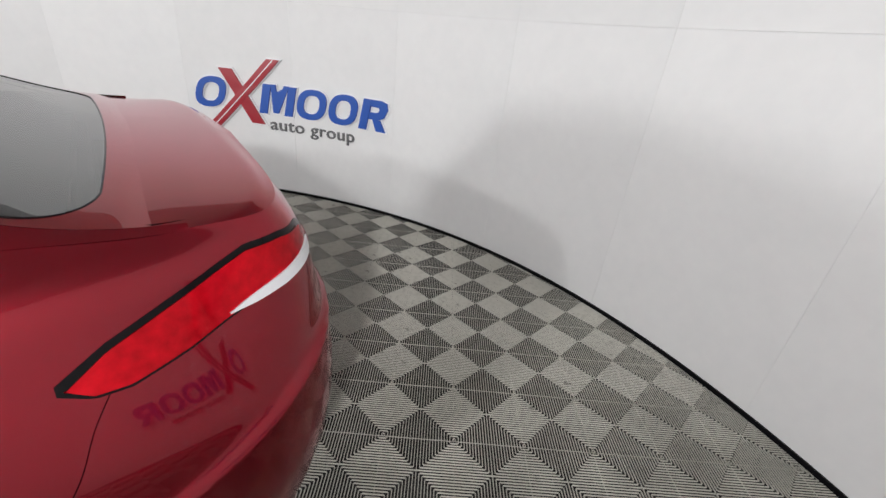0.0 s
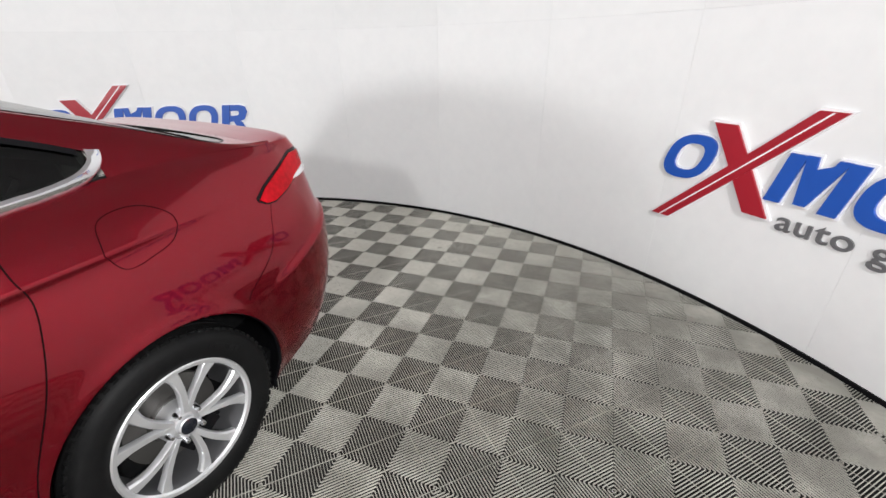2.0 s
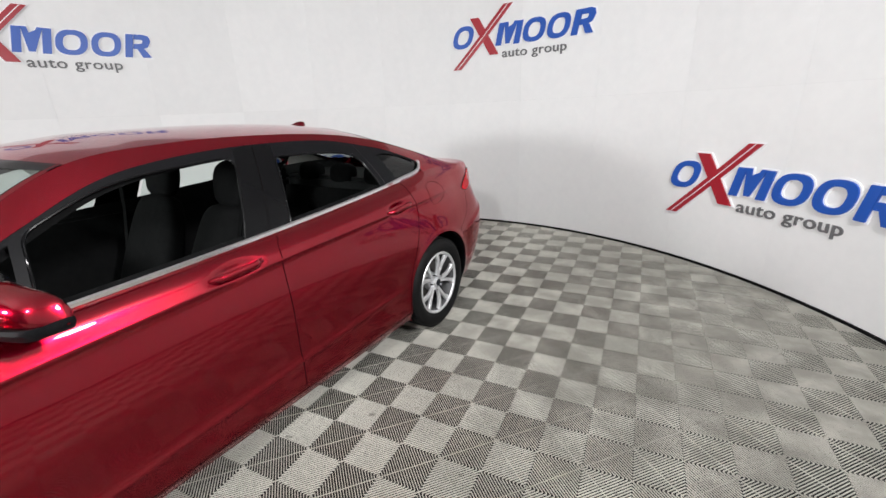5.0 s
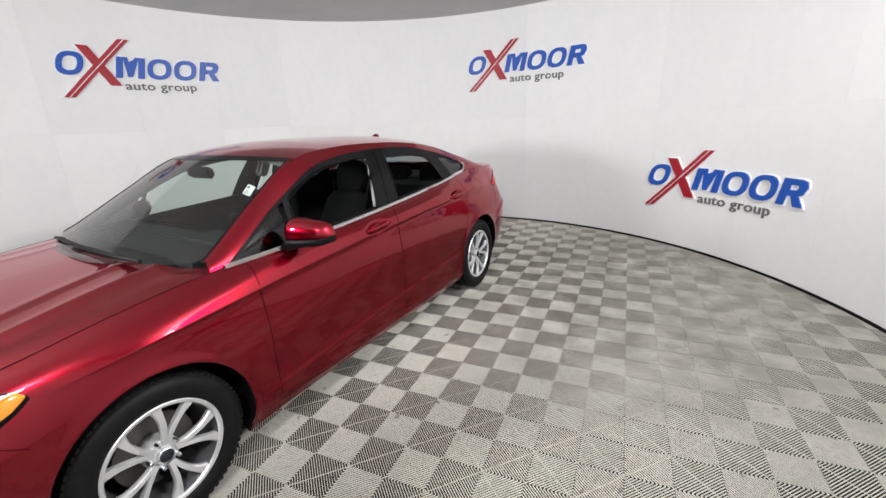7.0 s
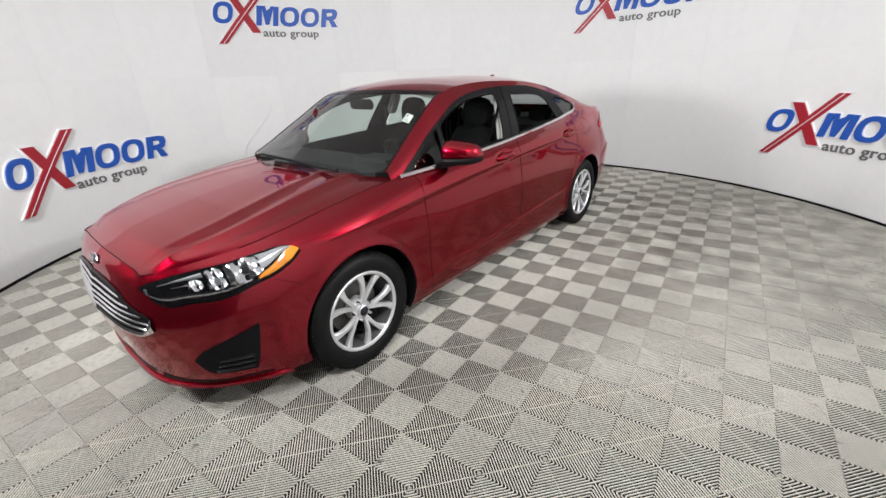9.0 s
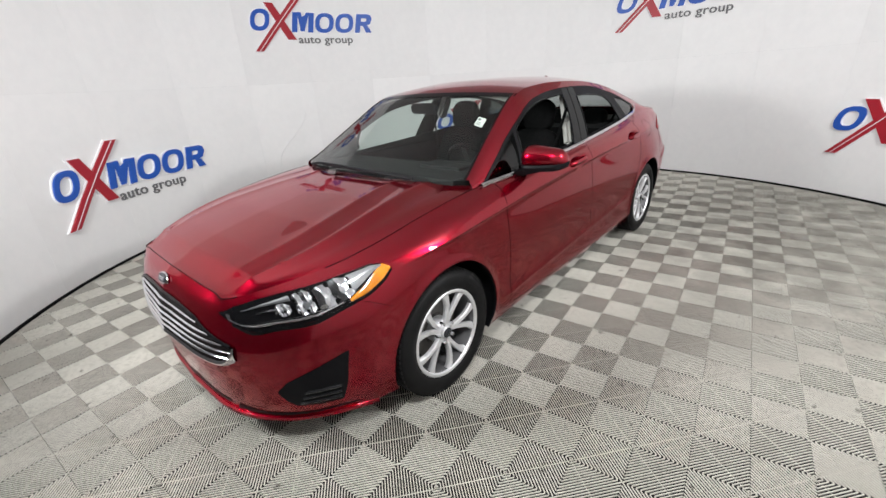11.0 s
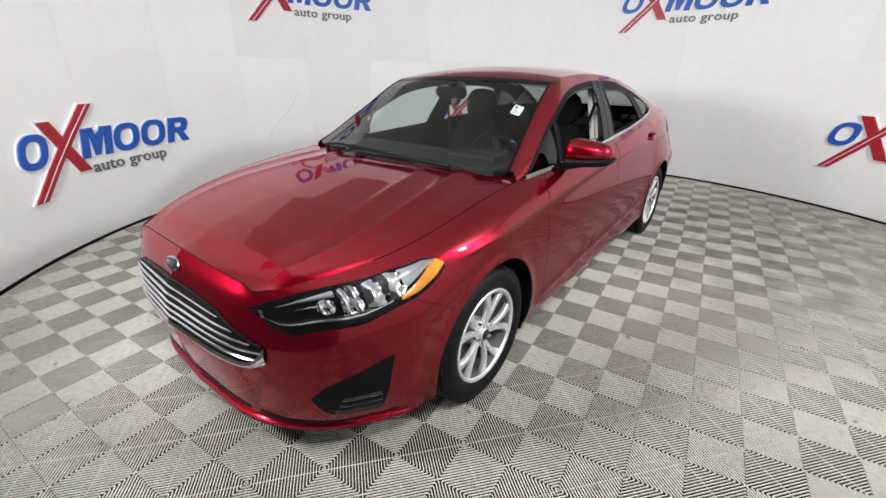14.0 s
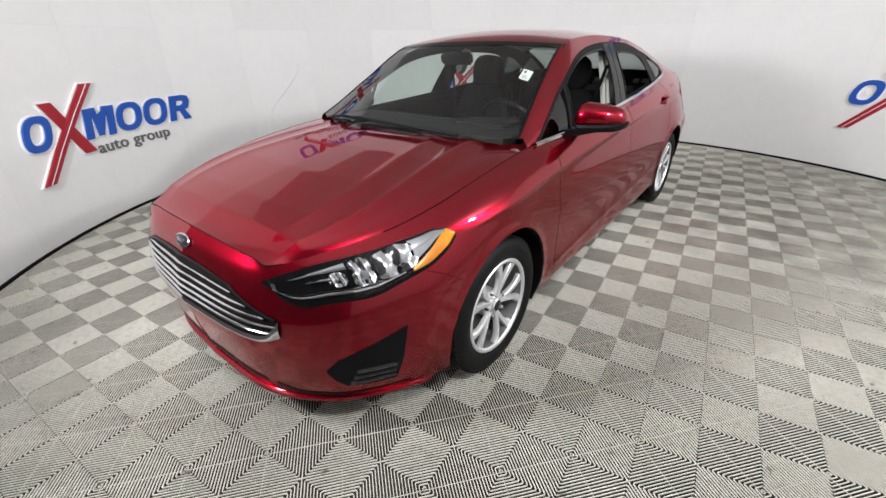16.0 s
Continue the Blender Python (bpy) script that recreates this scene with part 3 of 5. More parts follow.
for name, halves in PANELS.items():
    joined = name.endswith("bumper")
    for group in ([halves] if joined else [[h] for h in halves]):
        verts, quads, normals, index = [], [], [], {}
        for side, pts, cells in group:
            for v, u in cells:
                q = []
                for a, b in ((v, u), (v, u + 1), (v + 1, u + 1), (v + 1, u)):
                    key = (side, a, b)
                    if key not in index:
                        index[key] = len(verts)
                        verts.append((side * pts[a, b, 0], pts[a, b, 1], pts[a, b, 2]))
                        n = NORM[a, b]
                        normals.append((side * n[0], n[1], n[2]))
                    q.append(index[key])
                quads.append(q if side > 0 else q[::-1])
        me = bpy.data.meshes.new(name)
        me.from_pydata(verts, [], quads)
        me.materials.append(PAINT)
        me.shade_smooth()
        me.normals_split_custom_set_from_vertices(normals)
        ob = new(name, me)
        ob.parent = car

# hood, roof and trunk lid
FE = SIDE[-1]


def edge(y):
    return float(np.interp(y, FE[:, 1], FE[:, 0])), float(np.interp(y, FE[:, 1], FE[:, 2]))


def ring_point(s):
    """The place on the shell's upper edge at station s, 0 in the middle of the nose and 14 in the middle of the tail."""
    k = s * 26
    i = min(int(k), FE.shape[0] - 2)
    return FE[i] + (FE[i + 1] - FE[i]) * (k - i)


def hood_z(u, c, z, press=1.0):
    """Crown of the hood across u, from the middle height c to the edge height z, with its two pressed ridges."""
    a = abs(u)
    return c + (z - c) * (0.2 * a + 0.8 * a ** 2.6) + (0.010 * math.exp(-abs(a - 0.68) / 0.05) + 0.007 * math.exp(-abs(a - 0.46) / 0.05) - 0.006 * math.exp(-((a - 0.80) / 0.08) ** 2)) * (1 - a ** 8) * press


def bonnet(name, s0, s1, corner, mid, crown, mat, nose_end, rows=72, cols=112):
    """A lid between the two upper edges: its end lies on the shell's ring up to the corner station; mid: y of its two ends in the middle."""
    bm = bmesh.new()
    rr = []
    for i in range(rows + 1):
        t = i / rows
        e = ring_point(s0 + (s1 - s0) * t ** (1.25 if nose_end else 1))
        tt = (e[1] - ring_point(s0)[1]) / (ring_point(s1)[1] - ring_point(s0)[1])
        ym = mid[0] + (mid[1] - mid[0]) * tt
        c = float(np.interp(ym, *crown))
        row = []
        for u in np.linspace(-1, 1, cols + 1):
            a = abs(u)
            f = ring_point(corner * a if nose_end else 14 - (14 - corner) * a)
            f0, f1 = ring_point(0 if nose_end else 14), ring_point(corner)
            wf = (f[1] - f0[1]) / (f1[1] - f0[1])
            xf = f[0] / f1[0]
            b = tt if nose_end else 1 - tt
            k = max(0.0, 1 - b / 0.9)
            x = e[0] * (xf * k + a * (1 - k)) * (1 if u >= 0 else -1)
            y = ym + (e[1] - ym) * (wf * k + a ** 3 * (1 - k))
            zz = hood_z(a, c, e[2], min(1.0, b / 0.3)) if nose_end else c + (e[2] - c) * a ** 2.6
            kk = max(0.0, 1 - b / 0.10)
            row.append((x, y, zz * (1 - kk) + f[2] * kk))
        rr.append(row)
    grid(bm, rr, flip=True)
    bmesh.ops.recalc_face_normals(bm, faces=bm.faces)
    if sum(f.normal.z for f in bm.faces) < 0:
        bmesh.ops.reverse_faces(bm, faces=bm.faces)
    return part(name, bm, mat, car)


bonnet("hood", 2.0, 6.21, 2.0, (-2.265, -1.20), ((-2.265, -2.2, -2.05, -1.8, -1.5, -1.2, -1.0), (.790, .824, .868, .920, .963, .993, 1.004)), PAINT, True)

# cabin
RAIL = spline(RAIL_KEYS, 96)
CREST = ((-1.26, -1.0, -.7, -.45, -.2, 0, .4, .8, 1.15, 1.5, 1.75, 1.9, 2.0, 2.1, 2.18), (0.985, 1.125, 1.290, 1.415, 1.463, 1.476, 1.481, 1.467, 1.425, 1.308, 1.208, 1.150, 1.124, 1.114, 1.110))


def rail(y):
    return np.array([np.interp(y, RAIL[:, 1], RAIL[:, 0]), y, np.interp(y, RAIL[:, 1], RAIL[:, 2])])


def crest(y):
    return float(np.interp(y, *CREST_FINE))


cf = spline(list(zip(*CREST)), 200)
CREST_FINE = (cf[:, 0], cf[:, 1])


def top_sheet(name, front, back, mat, label="", lift=0.0, width=1.0, n=40, m=41, thick=0.0):
    """A sheet over the cabin between two edges bowed in plan; front and back: (y at the side, y in the middle)."""
    bm = bmesh.new()
    rr = []
    for i in range(n + 1):
        t = i / n
        row = []
        ys = front[0] + (back[0] - front[0]) * t
        ym = front[1] + (back[1] - front[1]) * t
        r = rail(ys)
        for u in np.linspace(-1, 1, m):
            a = abs(u)
            y = ym + (ys - ym) * a ** 2
            z = r[2] + (crest(ym) - r[2]) * (1 - a ** 2.3)
            row.append((u * r[0] * width, y, z + lift))
        rr.append(row)
    grid(bm, rr, flip=True)
    return part(name, bm, mat, car, label)


top_sheet("roof", (-.36, -.47), (1.22, 1.10), PAINT)
top_sheet("windshield", (-1.04, -1.27), (-.365, -.475), GLASS, "clear windshield")
top_sheet("header_band", (-.405, -.525), (-.362, -.472), GLOSS_BLACK, "black band along the top of the windshield", lift=0.002)
top_sheet("header_band", (1.222, 1.102), (1.27, 1.15), GLOSS_BLACK, lift=0.002)


def over_cabin(ys, a, ym, lift=0.0):
    """The place on the cabin's upper skin at a share a of its half width; ys, ym: y at the side and in the middle."""
    r = rail(ys)
    return Vector((a * r[0], ym + (ys - ym) * a ** 2, r[2] + (crest(min(ym, 2.17)) - r[2]) * (1 - min(abs(a), 1) ** 2.3) + (lift * (1 - abs(a) ** 6) if lift > 0 else lift)))


def front_mid(ys):
    return -1.27 + 0.795 * (ys + 1.04) / .675


def rear_mid(ys):
    return 1.105 + 0.895 * (ys - 1.225) / .745


SCREEN_END = 2.0


def screen_width(ys):
    """Half width of the rear window as a share of the cabin's, with rounded lower corners."""
    t = max(0.0, (ys - (SCREEN_END - 0.10)) / 0.10)
    return 0.966 - 0.20 * (1 - math.sqrt(max(0.0, 1 - t * t)))


for side in SIDES:
    for name, u0, u1, mat, lift in (("screen_edge", 0.958, 0.984, GLOSS_BLACK, 0.006), ("front_pillar", 0.978, 1.002, PAINT, 0.03)):
        bm = bmesh.new()
        grid(bm, [[flip_x(over_cabin(ys, a, front_mid(ys), lift), side) for a in np.linspace(u0, u1, 5)] for ys in np.linspace(-1.04, -.36, 41)], flip=side > 0)
        part(name, bm, mat, car)
rows = np.concatenate([np.linspace(1.225, 1.88, 30), 1.88 + (SCREEN_END - 1.88) * np.sin(np.linspace(0.05, math.pi / 2, 20))])
bm = bmesh.new()
grid(bm, [[over_cabin(ys, screen_width(ys) * u, rear_mid(ys), 0.0) for u in np.linspace(-1, 1, 31)] for ys in rows], flip=True)
part("rear_window", bm, REAR_GLASS, car, "grey tinted rear window")
for side in SIDES:
    bm = bmesh.new()
    grid(bm, [[flip_x(over_cabin(ys, w + (1.002 - w) * k / 8, rear_mid(ys), 0.003), side) for k in range(9)] for ys in rows for w in (screen_width(ys),)], flip=side > 0)
    grid(bm, [[flip_x(over_cabin(ys, 1.002 * k / 16, rear_mid(ys), 0.003 - 0.18 * max(0, ys - 2.02)), side) for k in range(17)] for ys in np.linspace(SCREEN_END, 2.11, 14)], flip=side > 0)
    part("rear_pillar", bm, PAINT, car)
    bm = bmesh.new()
    tube(bm, [flip_x(over_cabin(ys, screen_width(ys), rear_mid(ys), 0.002), side) for ys in rows] + [flip_x(over_cabin(SCREEN_END, a, rear_mid(SCREEN_END), 0.002), side) for a in np.linspace(0.74, 0, 12)], 0.0022, 6)
    part("screen_edge", bm, GLOSS_BLACK, car)
    bm = bmesh.new()
    grid(bm, [[flip_x(over_cabin(ys, a, rear_mid(ys), -0.02), side) for a in np.linspace(0.90, 0.985, 4)] for ys in np.linspace(1.2, 1.95, 24)])
    part("rear_lining", bm, DASH, car)
bonnet("trunk_lid", 11.74, 12.3, 12.3, (2.045, 2.345), ((2.045, 2.1, 2.2, 2.30, 2.345), (1.114, 1.113, 1.108, 1.106, 1.097)), PAINT, False, rows=30)


# side of the cabin: painted frame, black surrounds, glass
DLO_TOP = [(-.985, .958), (-.80, 1.055), (-.525, 1.20), (-.30, 1.30), (-.05, 1.345), (.31, 1.365), (.77, 1.352), (1.10, 1.293), (1.31, 1.245), (1.45, 1.203), (1.53, 1.172)]
dt = spline(DLO_TOP, 120)


def dlo_top(y):
    return float(np.interp(y, dt[:, 0], dt[:, 1])) + 0.022 * min(1.0, max(0.0, (y + 0.985) / 0.3)) * min(1.0, max(0.0, (1.53 - y) / 0.3))


def belt(y):
    return np.array([edge(y)[0], y, edge(y)[1]])


def house(y, z, out=0.0):
    """The place on the cabin's side plane at y and height z."""
    b, r = belt(y), rail(y)
    t = (z - b[2]) / max(r[2] - b[2], 1e-6)
    p = b + (r - b) * t
    p[0] += out + 0.02 * 4 * t * (1 - t) * (1 if 0 < t < 1 else 0) * min(1.0, max(0.0, r[2] - b[2]) / 0.22)
    return p


def house_strip(name, ys, lo, hi, mat, out=0.0, m=5, label="", sides=SIDES, parent=None):
    """A sheet on the cabin's side between two heights given as functions of y."""
    for side in sides:
        bm = bmesh.new()
        grid(bm, [[flip_x(house(y, lo(y) + (hi(y) - lo(y)) * k / (m - 1), out), side) for k in range(m)] for y in ys], flip=side < 0)
        part(name, bm, mat, parent or car, label)


house_strip("roof_rail", np.linspace(-1.05, 1.53, 72), dlo_top, lambda y: rail(y)[2], PAINT)
house_strip("rear_pillar", np.linspace(1.53, 2.12, 28), lambda y: belt(y)[2] - 0.002, lambda y: max(rail(y)[2], belt(y)[2]), PAINT)


def frame_low(y):
    """The lower edge of the black frame over the side windows."""
    z = dlo_top(y) - 0.016
    z -= 0.022 * min(1.0, max(0.0, (y + 0.5) / 0.5)) * min(1.0, max(0.0, (1.35 - y) / 0.2))
    z -= 0.028 * min(1.0, max(0.0, (y - 0.2) / 0.3)) * min(1.0, max(0.0, (1.22 - y) / 0.15))
    return max(z, belt(y)[2])


house_strip("window_surround", np.linspace(-.97, 1.50, 60), frame_low, dlo_top, BLACK, out=0.003)
for side in SIDES:
    bm = bmesh.new()
    grid(bm, [[flip_x(belt(y) + np.array(o), side) for o in ((-0.006, 0, 0.004), (-0.025, 0, 0.022), (-0.05, 0, -0.02), (-0.05, 0, -0.16))] for y in np.linspace(-.97, 1.46, 50)], flip=side < 0)
    part("inner_sill", bm, CLOTH, car)
for side in SIDES:
    bm = bmesh.new()
    grid(bm, [[flip_x(belt(y) + np.array(o), side) for o in ((-0.03, 0, 0.004), (-0.045, 0, -0.03), (-0.06, 0, -0.16))] for y in np.linspace(1.40, 2.12, 24)], flip=side < 0)
    part("quarter_lining", bm, DASH, car)
house_strip("inner_rail", np.linspace(-.9, 1.5, 40), lambda y: max(dlo_top(y) - 0.05, belt(y)[2]), lambda y: rail(y)[2], CLOTH, out=-0.025)
house_strip("inner_pillar", np.linspace(1.5, 2.08, 20), lambda y: belt(y)[2], lambda y: max(rail(y)[2], belt(y)[2]) - 0.01, TRIM_GREY, out=-0.03)


def slanted(name, base, tip, mat, out=0.004, label="", sides=SIDES, n=8):
    """A bar on the cabin's side from the belt to the frame; base and tip: its two y at the belt and at the top."""
    for side in sides:
        bm = bmesh.new()
        rr = []
        for k in range(n + 1):
            t = k / n
            row = []
            for j in range(4):
                y0 = base[0] + (base[1] - base[0]) * j / 3
                y1 = tip[0] + (tip[1] - tip[0]) * j / 3
                y = y0 + (y1 - y0) * t
                z0, z1 = belt(y0)[2], dlo_top(y1) - 0.005
                row.append(flip_x(house(y, z0 + (z1 - z0) * t, out), side))
            rr.append(row)
        grid(bm, rr, flip=side > 0)
        part(name, bm, mat, car, label)


slanted("centre_pillar", (0.10, 0.345), (0.24, 0.44), GLOSS_BLACK, label="gloss black pillar trim")
slanted("pillar_gap", (0.222, 0.227), (0.337, 0.342), GAP, out=0.0055)
slanted("window_divider", (1.055, 1.23), (0.945, 1.12), BLACK)
slanted("window_channel", (1.10, 1.104), (0.99, 0.994), LOUVRE, out=0.007, label="thin glossy seam on the window divider")
slanted("window_divider", (-.612, -.577), (-.570, -.535), BLACK)


def window_seal(front, back, round_front, round_back):
    """Corner pieces and a glossy seal round an open door window; front and back: its edge's y at the belt and at the top."""
    def post(e, z):
        z0, z1 = belt(e[0])[2], dlo_top(e[1]) - 0.005
        return e[0] + (e[1] - e[0]) * (z - z0) / (z1 - z0)

    path = [(post(front, z), z) for z in np.linspace(belt(front[0])[2] + 0.01, frame_low(front[1]) - round_front, 8)]
    corners = []
    for e, r, way in ((front, round_front, 1), (back, round_back, -1)):
        y_top = e[1]
        for k in range(4):
            y_top = post(e, frame_low(y_top))
        p0 = np.array((post(e, frame_low(y_top) - r), frame_low(y_top) - r))
        p1 = np.array((y_top, frame_low(y_top)))
        p2 = np.array((y_top + way * r * 1.3, frame_low(y_top + way * r * 1.3)))
        arc = [p0 * (1 - t) ** 2 + 2 * p1 * t * (1 - t) + p2 * t ** 2 for t in np.linspace(0, 1, 9)]
        corners.append((p1, arc))
    path = [q for q in path if q[1] < corners[0][1][0][1]] + corners[0][1]
    path += [(y, frame_low(y)) for y in np.linspace(corners[0][1][-1][0], corners[1][1][-1][0], 16)[1:-1]] + corners[1][1][::-1]
    path += [(post(back, z), z) for z in np.linspace(corners[1][1][0][1], belt(back[0])[2] + 0.01, 8)[1:]]
    for p1, arc in corners:
        bm = bmesh.new()
        grid(bm, [[house(*(p1 + (q - p1) * k / 3), 0.0042) for k in range(4)] for q in arc])
        part("frame_corner", bm, BLACK, car)
    bm = bmesh.new()
    tube(bm, [house(y, z, 0.004) for y, z in path], 0.005, 8)
    part("window_seal", bm, GLOSS_BLACK, car, "glossy black rubber seal round the open window")


window_seal((-.577, -.535), (0.10, 0.24), 0.03, 0.06)
window_seal((0.345, 0.44), (1.055, 0.945), 0.03, 0.075)


def glass_between(name, y0, y1, yt0, yt1, mat, sides, label=""):
    slanted(name, (y0, y1), (yt0, yt1), mat, out=-0.006, label=label, sides=sides, n=10)


for side in SIDES:
    bm = bmesh.new()
    ys = np.linspace(1.10, 1.515, 18)
    grid(bm, [[flip_x(house(y, max(belt(y)[2], belt(y)[2]) + (min(dlo_top(y), belt(y)[2] + (y - 1.04) * 9) - belt(y)[2]) * k / 5, -0.004), side) for k in range(6)] for y in ys], flip=side < 0)
    part("quarter_window", bm, DARK_GLASS, car, "dark fixed quarter window")
    bm = bmesh.new()
    ys = np.linspace(-.955, -.61, 12)
    grid(bm, [[flip_x(house(y, belt(y)[2] + (dlo_top(y) - belt(y)[2]) * k / 5, -0.004), side) for k in range(6)] for y in ys], flip=side < 0)
    part("vent_window", bm, DARK_GLASS, car, "small dark front vent window")
glass_between("door_window", -.58, .09, -.53, .24, GLASS, (-1,), "closed clear door window")
glass_between("door_window", .36, 1.06, .44, .95, GLASS, (-1,), "closed clear door window")

# bright strip under the windows, turned up behind the quarter window
for side in SIDES:
    bm = bmesh.new()
    path = [belt(y) + np.array((0.006, 0, 0.004)) for y in np.linspace(-.99, 1.33, 60)]
    path += [house(y, z, 0.008) for y, z in spline([(1.36, 1.099), (1.42, 1.107), (1.47, 1.119), (1.508, 1.139), (1.528, 1.160), (1.534, 1.180)], 15)]
    rr = []
    for i, p in enumerate(path):
        w = 0.011 + (0.006 * min(1, (i - 52) / 6) if i > 52 else 0)
        d = path[min(i + 1, len(path) - 1)] - path[max(i - 1, 0)]
        up_y, up_z = -d[2] / math.hypot(d[1], d[2]), d[1] / math.hypot(d[1], d[2])
        rr.append([flip_x(p + np.array((o, up_y * w * k, up_z * w * k)), side) for o, k in ((0.004, -1.0), (0.009, -0.6), (0.009, 0.6), (0.0, 1.0))])
    grid(bm, rr, flip=side < 0)
    part("belt_trim", bm, CHROME, car, "bright chrome strip under the windows")

# gaps between the panels
seam("panel_gap", [(-.885, .985), (-.905, .87), (-.90, .66), (-.897, .37), (-.885, .25)])
seam("panel_gap", [(.236, .998), (.200, .930), (.196, .66), (.20, .40), (.20, .25)])
seam("panel_gap", [(1.227, 1.075), (1.222, .978), (1.232, .91), (1.205, .807), (1.165, .70), (1.085, .52), (1.06, .40), (1.058, .25)])
seam("panel_gap", [(-.885, .245), (-.5, .235), (.2, .235), (.9, .24), (1.058, .255)])
seam("panel_gap", [(-1.90, .715), (-1.84, .69), (-1.76, .645)], width=0.0016)
seam("panel_gap", [(1.975, .905), (1.945, .86), (1.915, .80), (1.87, .745), (1.80, .70), (1.738, .665), (1.722, .645)], width=0.0018)
seam("fuel_door_gap", [(1.395, .955), (1.42, 1.02), (1.48, 1.038), (1.55, 1.03), (1.605, .985), (1.58, .93), (1.51, .908), (1.43, .902), (1.395, .955)], width=0.0019, sides=(1,))
for side in SIDES:
    for s0, s1, r in ((0.0, 2.05, 0.0022), (3.1, 6.21, 0.002)):
        bm = bmesh.new()
        tube(bm, [flip_x(ring_point(s), side) for s in np.linspace(s0, s1, 90)], r, 6)
        part("panel_gap", bm, GAP, car)

# wheel arch linings
for side in SIDES:
    for yc, zc, r in ARCHES:
        bm = bmesh.new()
        rr = []
        for k in range(41):
            a = radians(-25 + 230 * k / 40)
            y, z = yc + r * math.cos(a), zc + r * math.sin(a)
            x = float(at(max(z, 0.2), y=y)[0])
            rr.append([flip_x((x - d, yc + (r + e) * math.cos(a), zc + (r + e) * math.sin(a)), side) for d, e in ((0.001, 0.0), (0.010, -0.004), (0.022, 0.0), (0.10, 0.03), (0.34, 0.03), (0.36, -0.36))])
        grid(bm, rr, flip=side > 0)
        part("wheel_arch", bm, BLACK, car, "black wheel arch lining")

# ---- wheels ----
TYRE_R, RIM_R = 0.330, 0.222


def wheel(side, y):
    """An alloy wheel with five pairs of spokes; its face looks along +z before it is turned to the car's side."""
    hub = new("wheel")
    hub.parent = car
    hub.matrix_basis = pose(side * 0.80, y, TYRE_R - 0.002, 0, 90 * side, 0)
    # tyre, with grooves round the tread and shoulder blocks
    bm = bmesh.new()
    prof = [(RIM_R - 0.004, 0.086), (RIM_R + 0.006, 0.100), (0.255, 0.111), (0.288, 0.112), (0.306, 0.104), (0.320, 0.090), (0.3275, 0.074),
            (0.329, 0.050), (0.322, 0.047), (0.322, 0.041), (0.330, 0.038), (0.330, 0.010), (0.322, 0.007), (0.322, -0.007), (0.330, -0.010),
            (0.330, -0.038), (0.322, -0.041), (0.322, -0.047), (0.329, -0.050), (0.3275, -0.074), (0.306, -0.104), (0.27, -0.112), (RIM_R, -0.09)]
    lathe(bm, prof, 96)
    for k in range(72):
        a = 2 * math.pi * (k + 0.5) / 72
        m = Matrix.Rotation(a, 4, "Z")
        box(bm, (0.316, -0.0085, 0.066), (0.3262, 0.0085, 0.0925), m)
    part("tyre", bm, RUBBER, hub, "black rubber tyre")
    for w0 in (0.6, 2.2):
        bm = bmesh.new()
        for k in range(7):
            a = w0 + k * 0.075
            m = Matrix.Rotation(a, 4, "Z")
            box(bm, (0.262, -0.006, 0.111), (0.278, 0.006, 0.1128), m)
        part("sidewall_mark", bm, RUBBER, hub)
    # rim: barrel and lip
    bm = bmesh.new()
    lathe(bm, [(RIM_R + 0.002, 0.088), (RIM_R + 0.006, 0.098), (RIM_R + 0.001, 0.103), (RIM_R - 0.010, 0.101), (RIM_R - 0.015, 0.092)], 96)
    part("rim", bm, ALLOY, hub, "silver alloy rim")
    bm = bmesh.new()
    lathe(bm, [(RIM_R - 0.015, 0.092), (RIM_R - 0.018, 0.085), (RIM_R - 0.026, 0.02), (RIM_R - 0.032, -0.085)], 96)
    part("barrel", bm, SHADED_ALLOY, hub, "inner barrel of the rim, coloured darker for its shade")
    # spokes
    for k in range(5):
        for s in (-1, 1):
            bm = bmesh.new()
            a = 2 * math.pi * k / 5 + 0.31
            rr = []
            for i in range(9):
                t = i / 8
                r = 0.045 + (RIM_R - 0.012 - 0.045) * t
                ang = a + s * (0.20 + 0.075 * t - 0.02 * math.sin(math.pi * t)) * (0.55 + 0.6 * t)
                w = 0.0102 + 0.0045 * t + 0.009 * max(0, t - 0.7) * 3.3 * t
                top = 0.078 + 0.018 * math.sin(math.pi * 0.5 * min(1, t * 1.15)) - 0.004 * t
                c, sn = math.cos(ang), math.sin(ang)
                p = Vector((r * c, r * sn, 0))
                q = Vector((-sn, c, 0))
                rr.append([p + q * (-w) + Vector((0, 0, top - 0.022)), p + q * (-w) + Vector((0, 0, top - 0.007)), p + q * (-w * 0.10 * s - w * 0.72) + Vector((0, 0, top)),
                           p + q * (w * 0.72 - w * 0.10 * s) + Vector((0, 0, top - 0.001)), p + q * w + Vector((0, 0, top - 0.007)), p + q * w + Vector((0, 0, top - 0.022))])
            grid(bm, rr, close_v=True, flip=True)
            part("spoke", bm, ALLOY, hub)
    bm = bmesh.new()
    lathe(bm, [(0.0, 0.092), (0.024, 0.091), (0.030, 0.086), (0.032, 0.072), (0.058, 0.066), (0.066, 0.052), (0.068, 0.01)], 40)
    part("hub", bm, ALLOY, hub)
    bm = bmesh.new()
    lathe(bm, [(0.0, 0.0955), (0.020, 0.095), (0.0265, 0.091), (0.0265, 0.084)], 32)
    part("hub_cap", bm, BADGE_BLUE, hub, "dark blue hub cap")
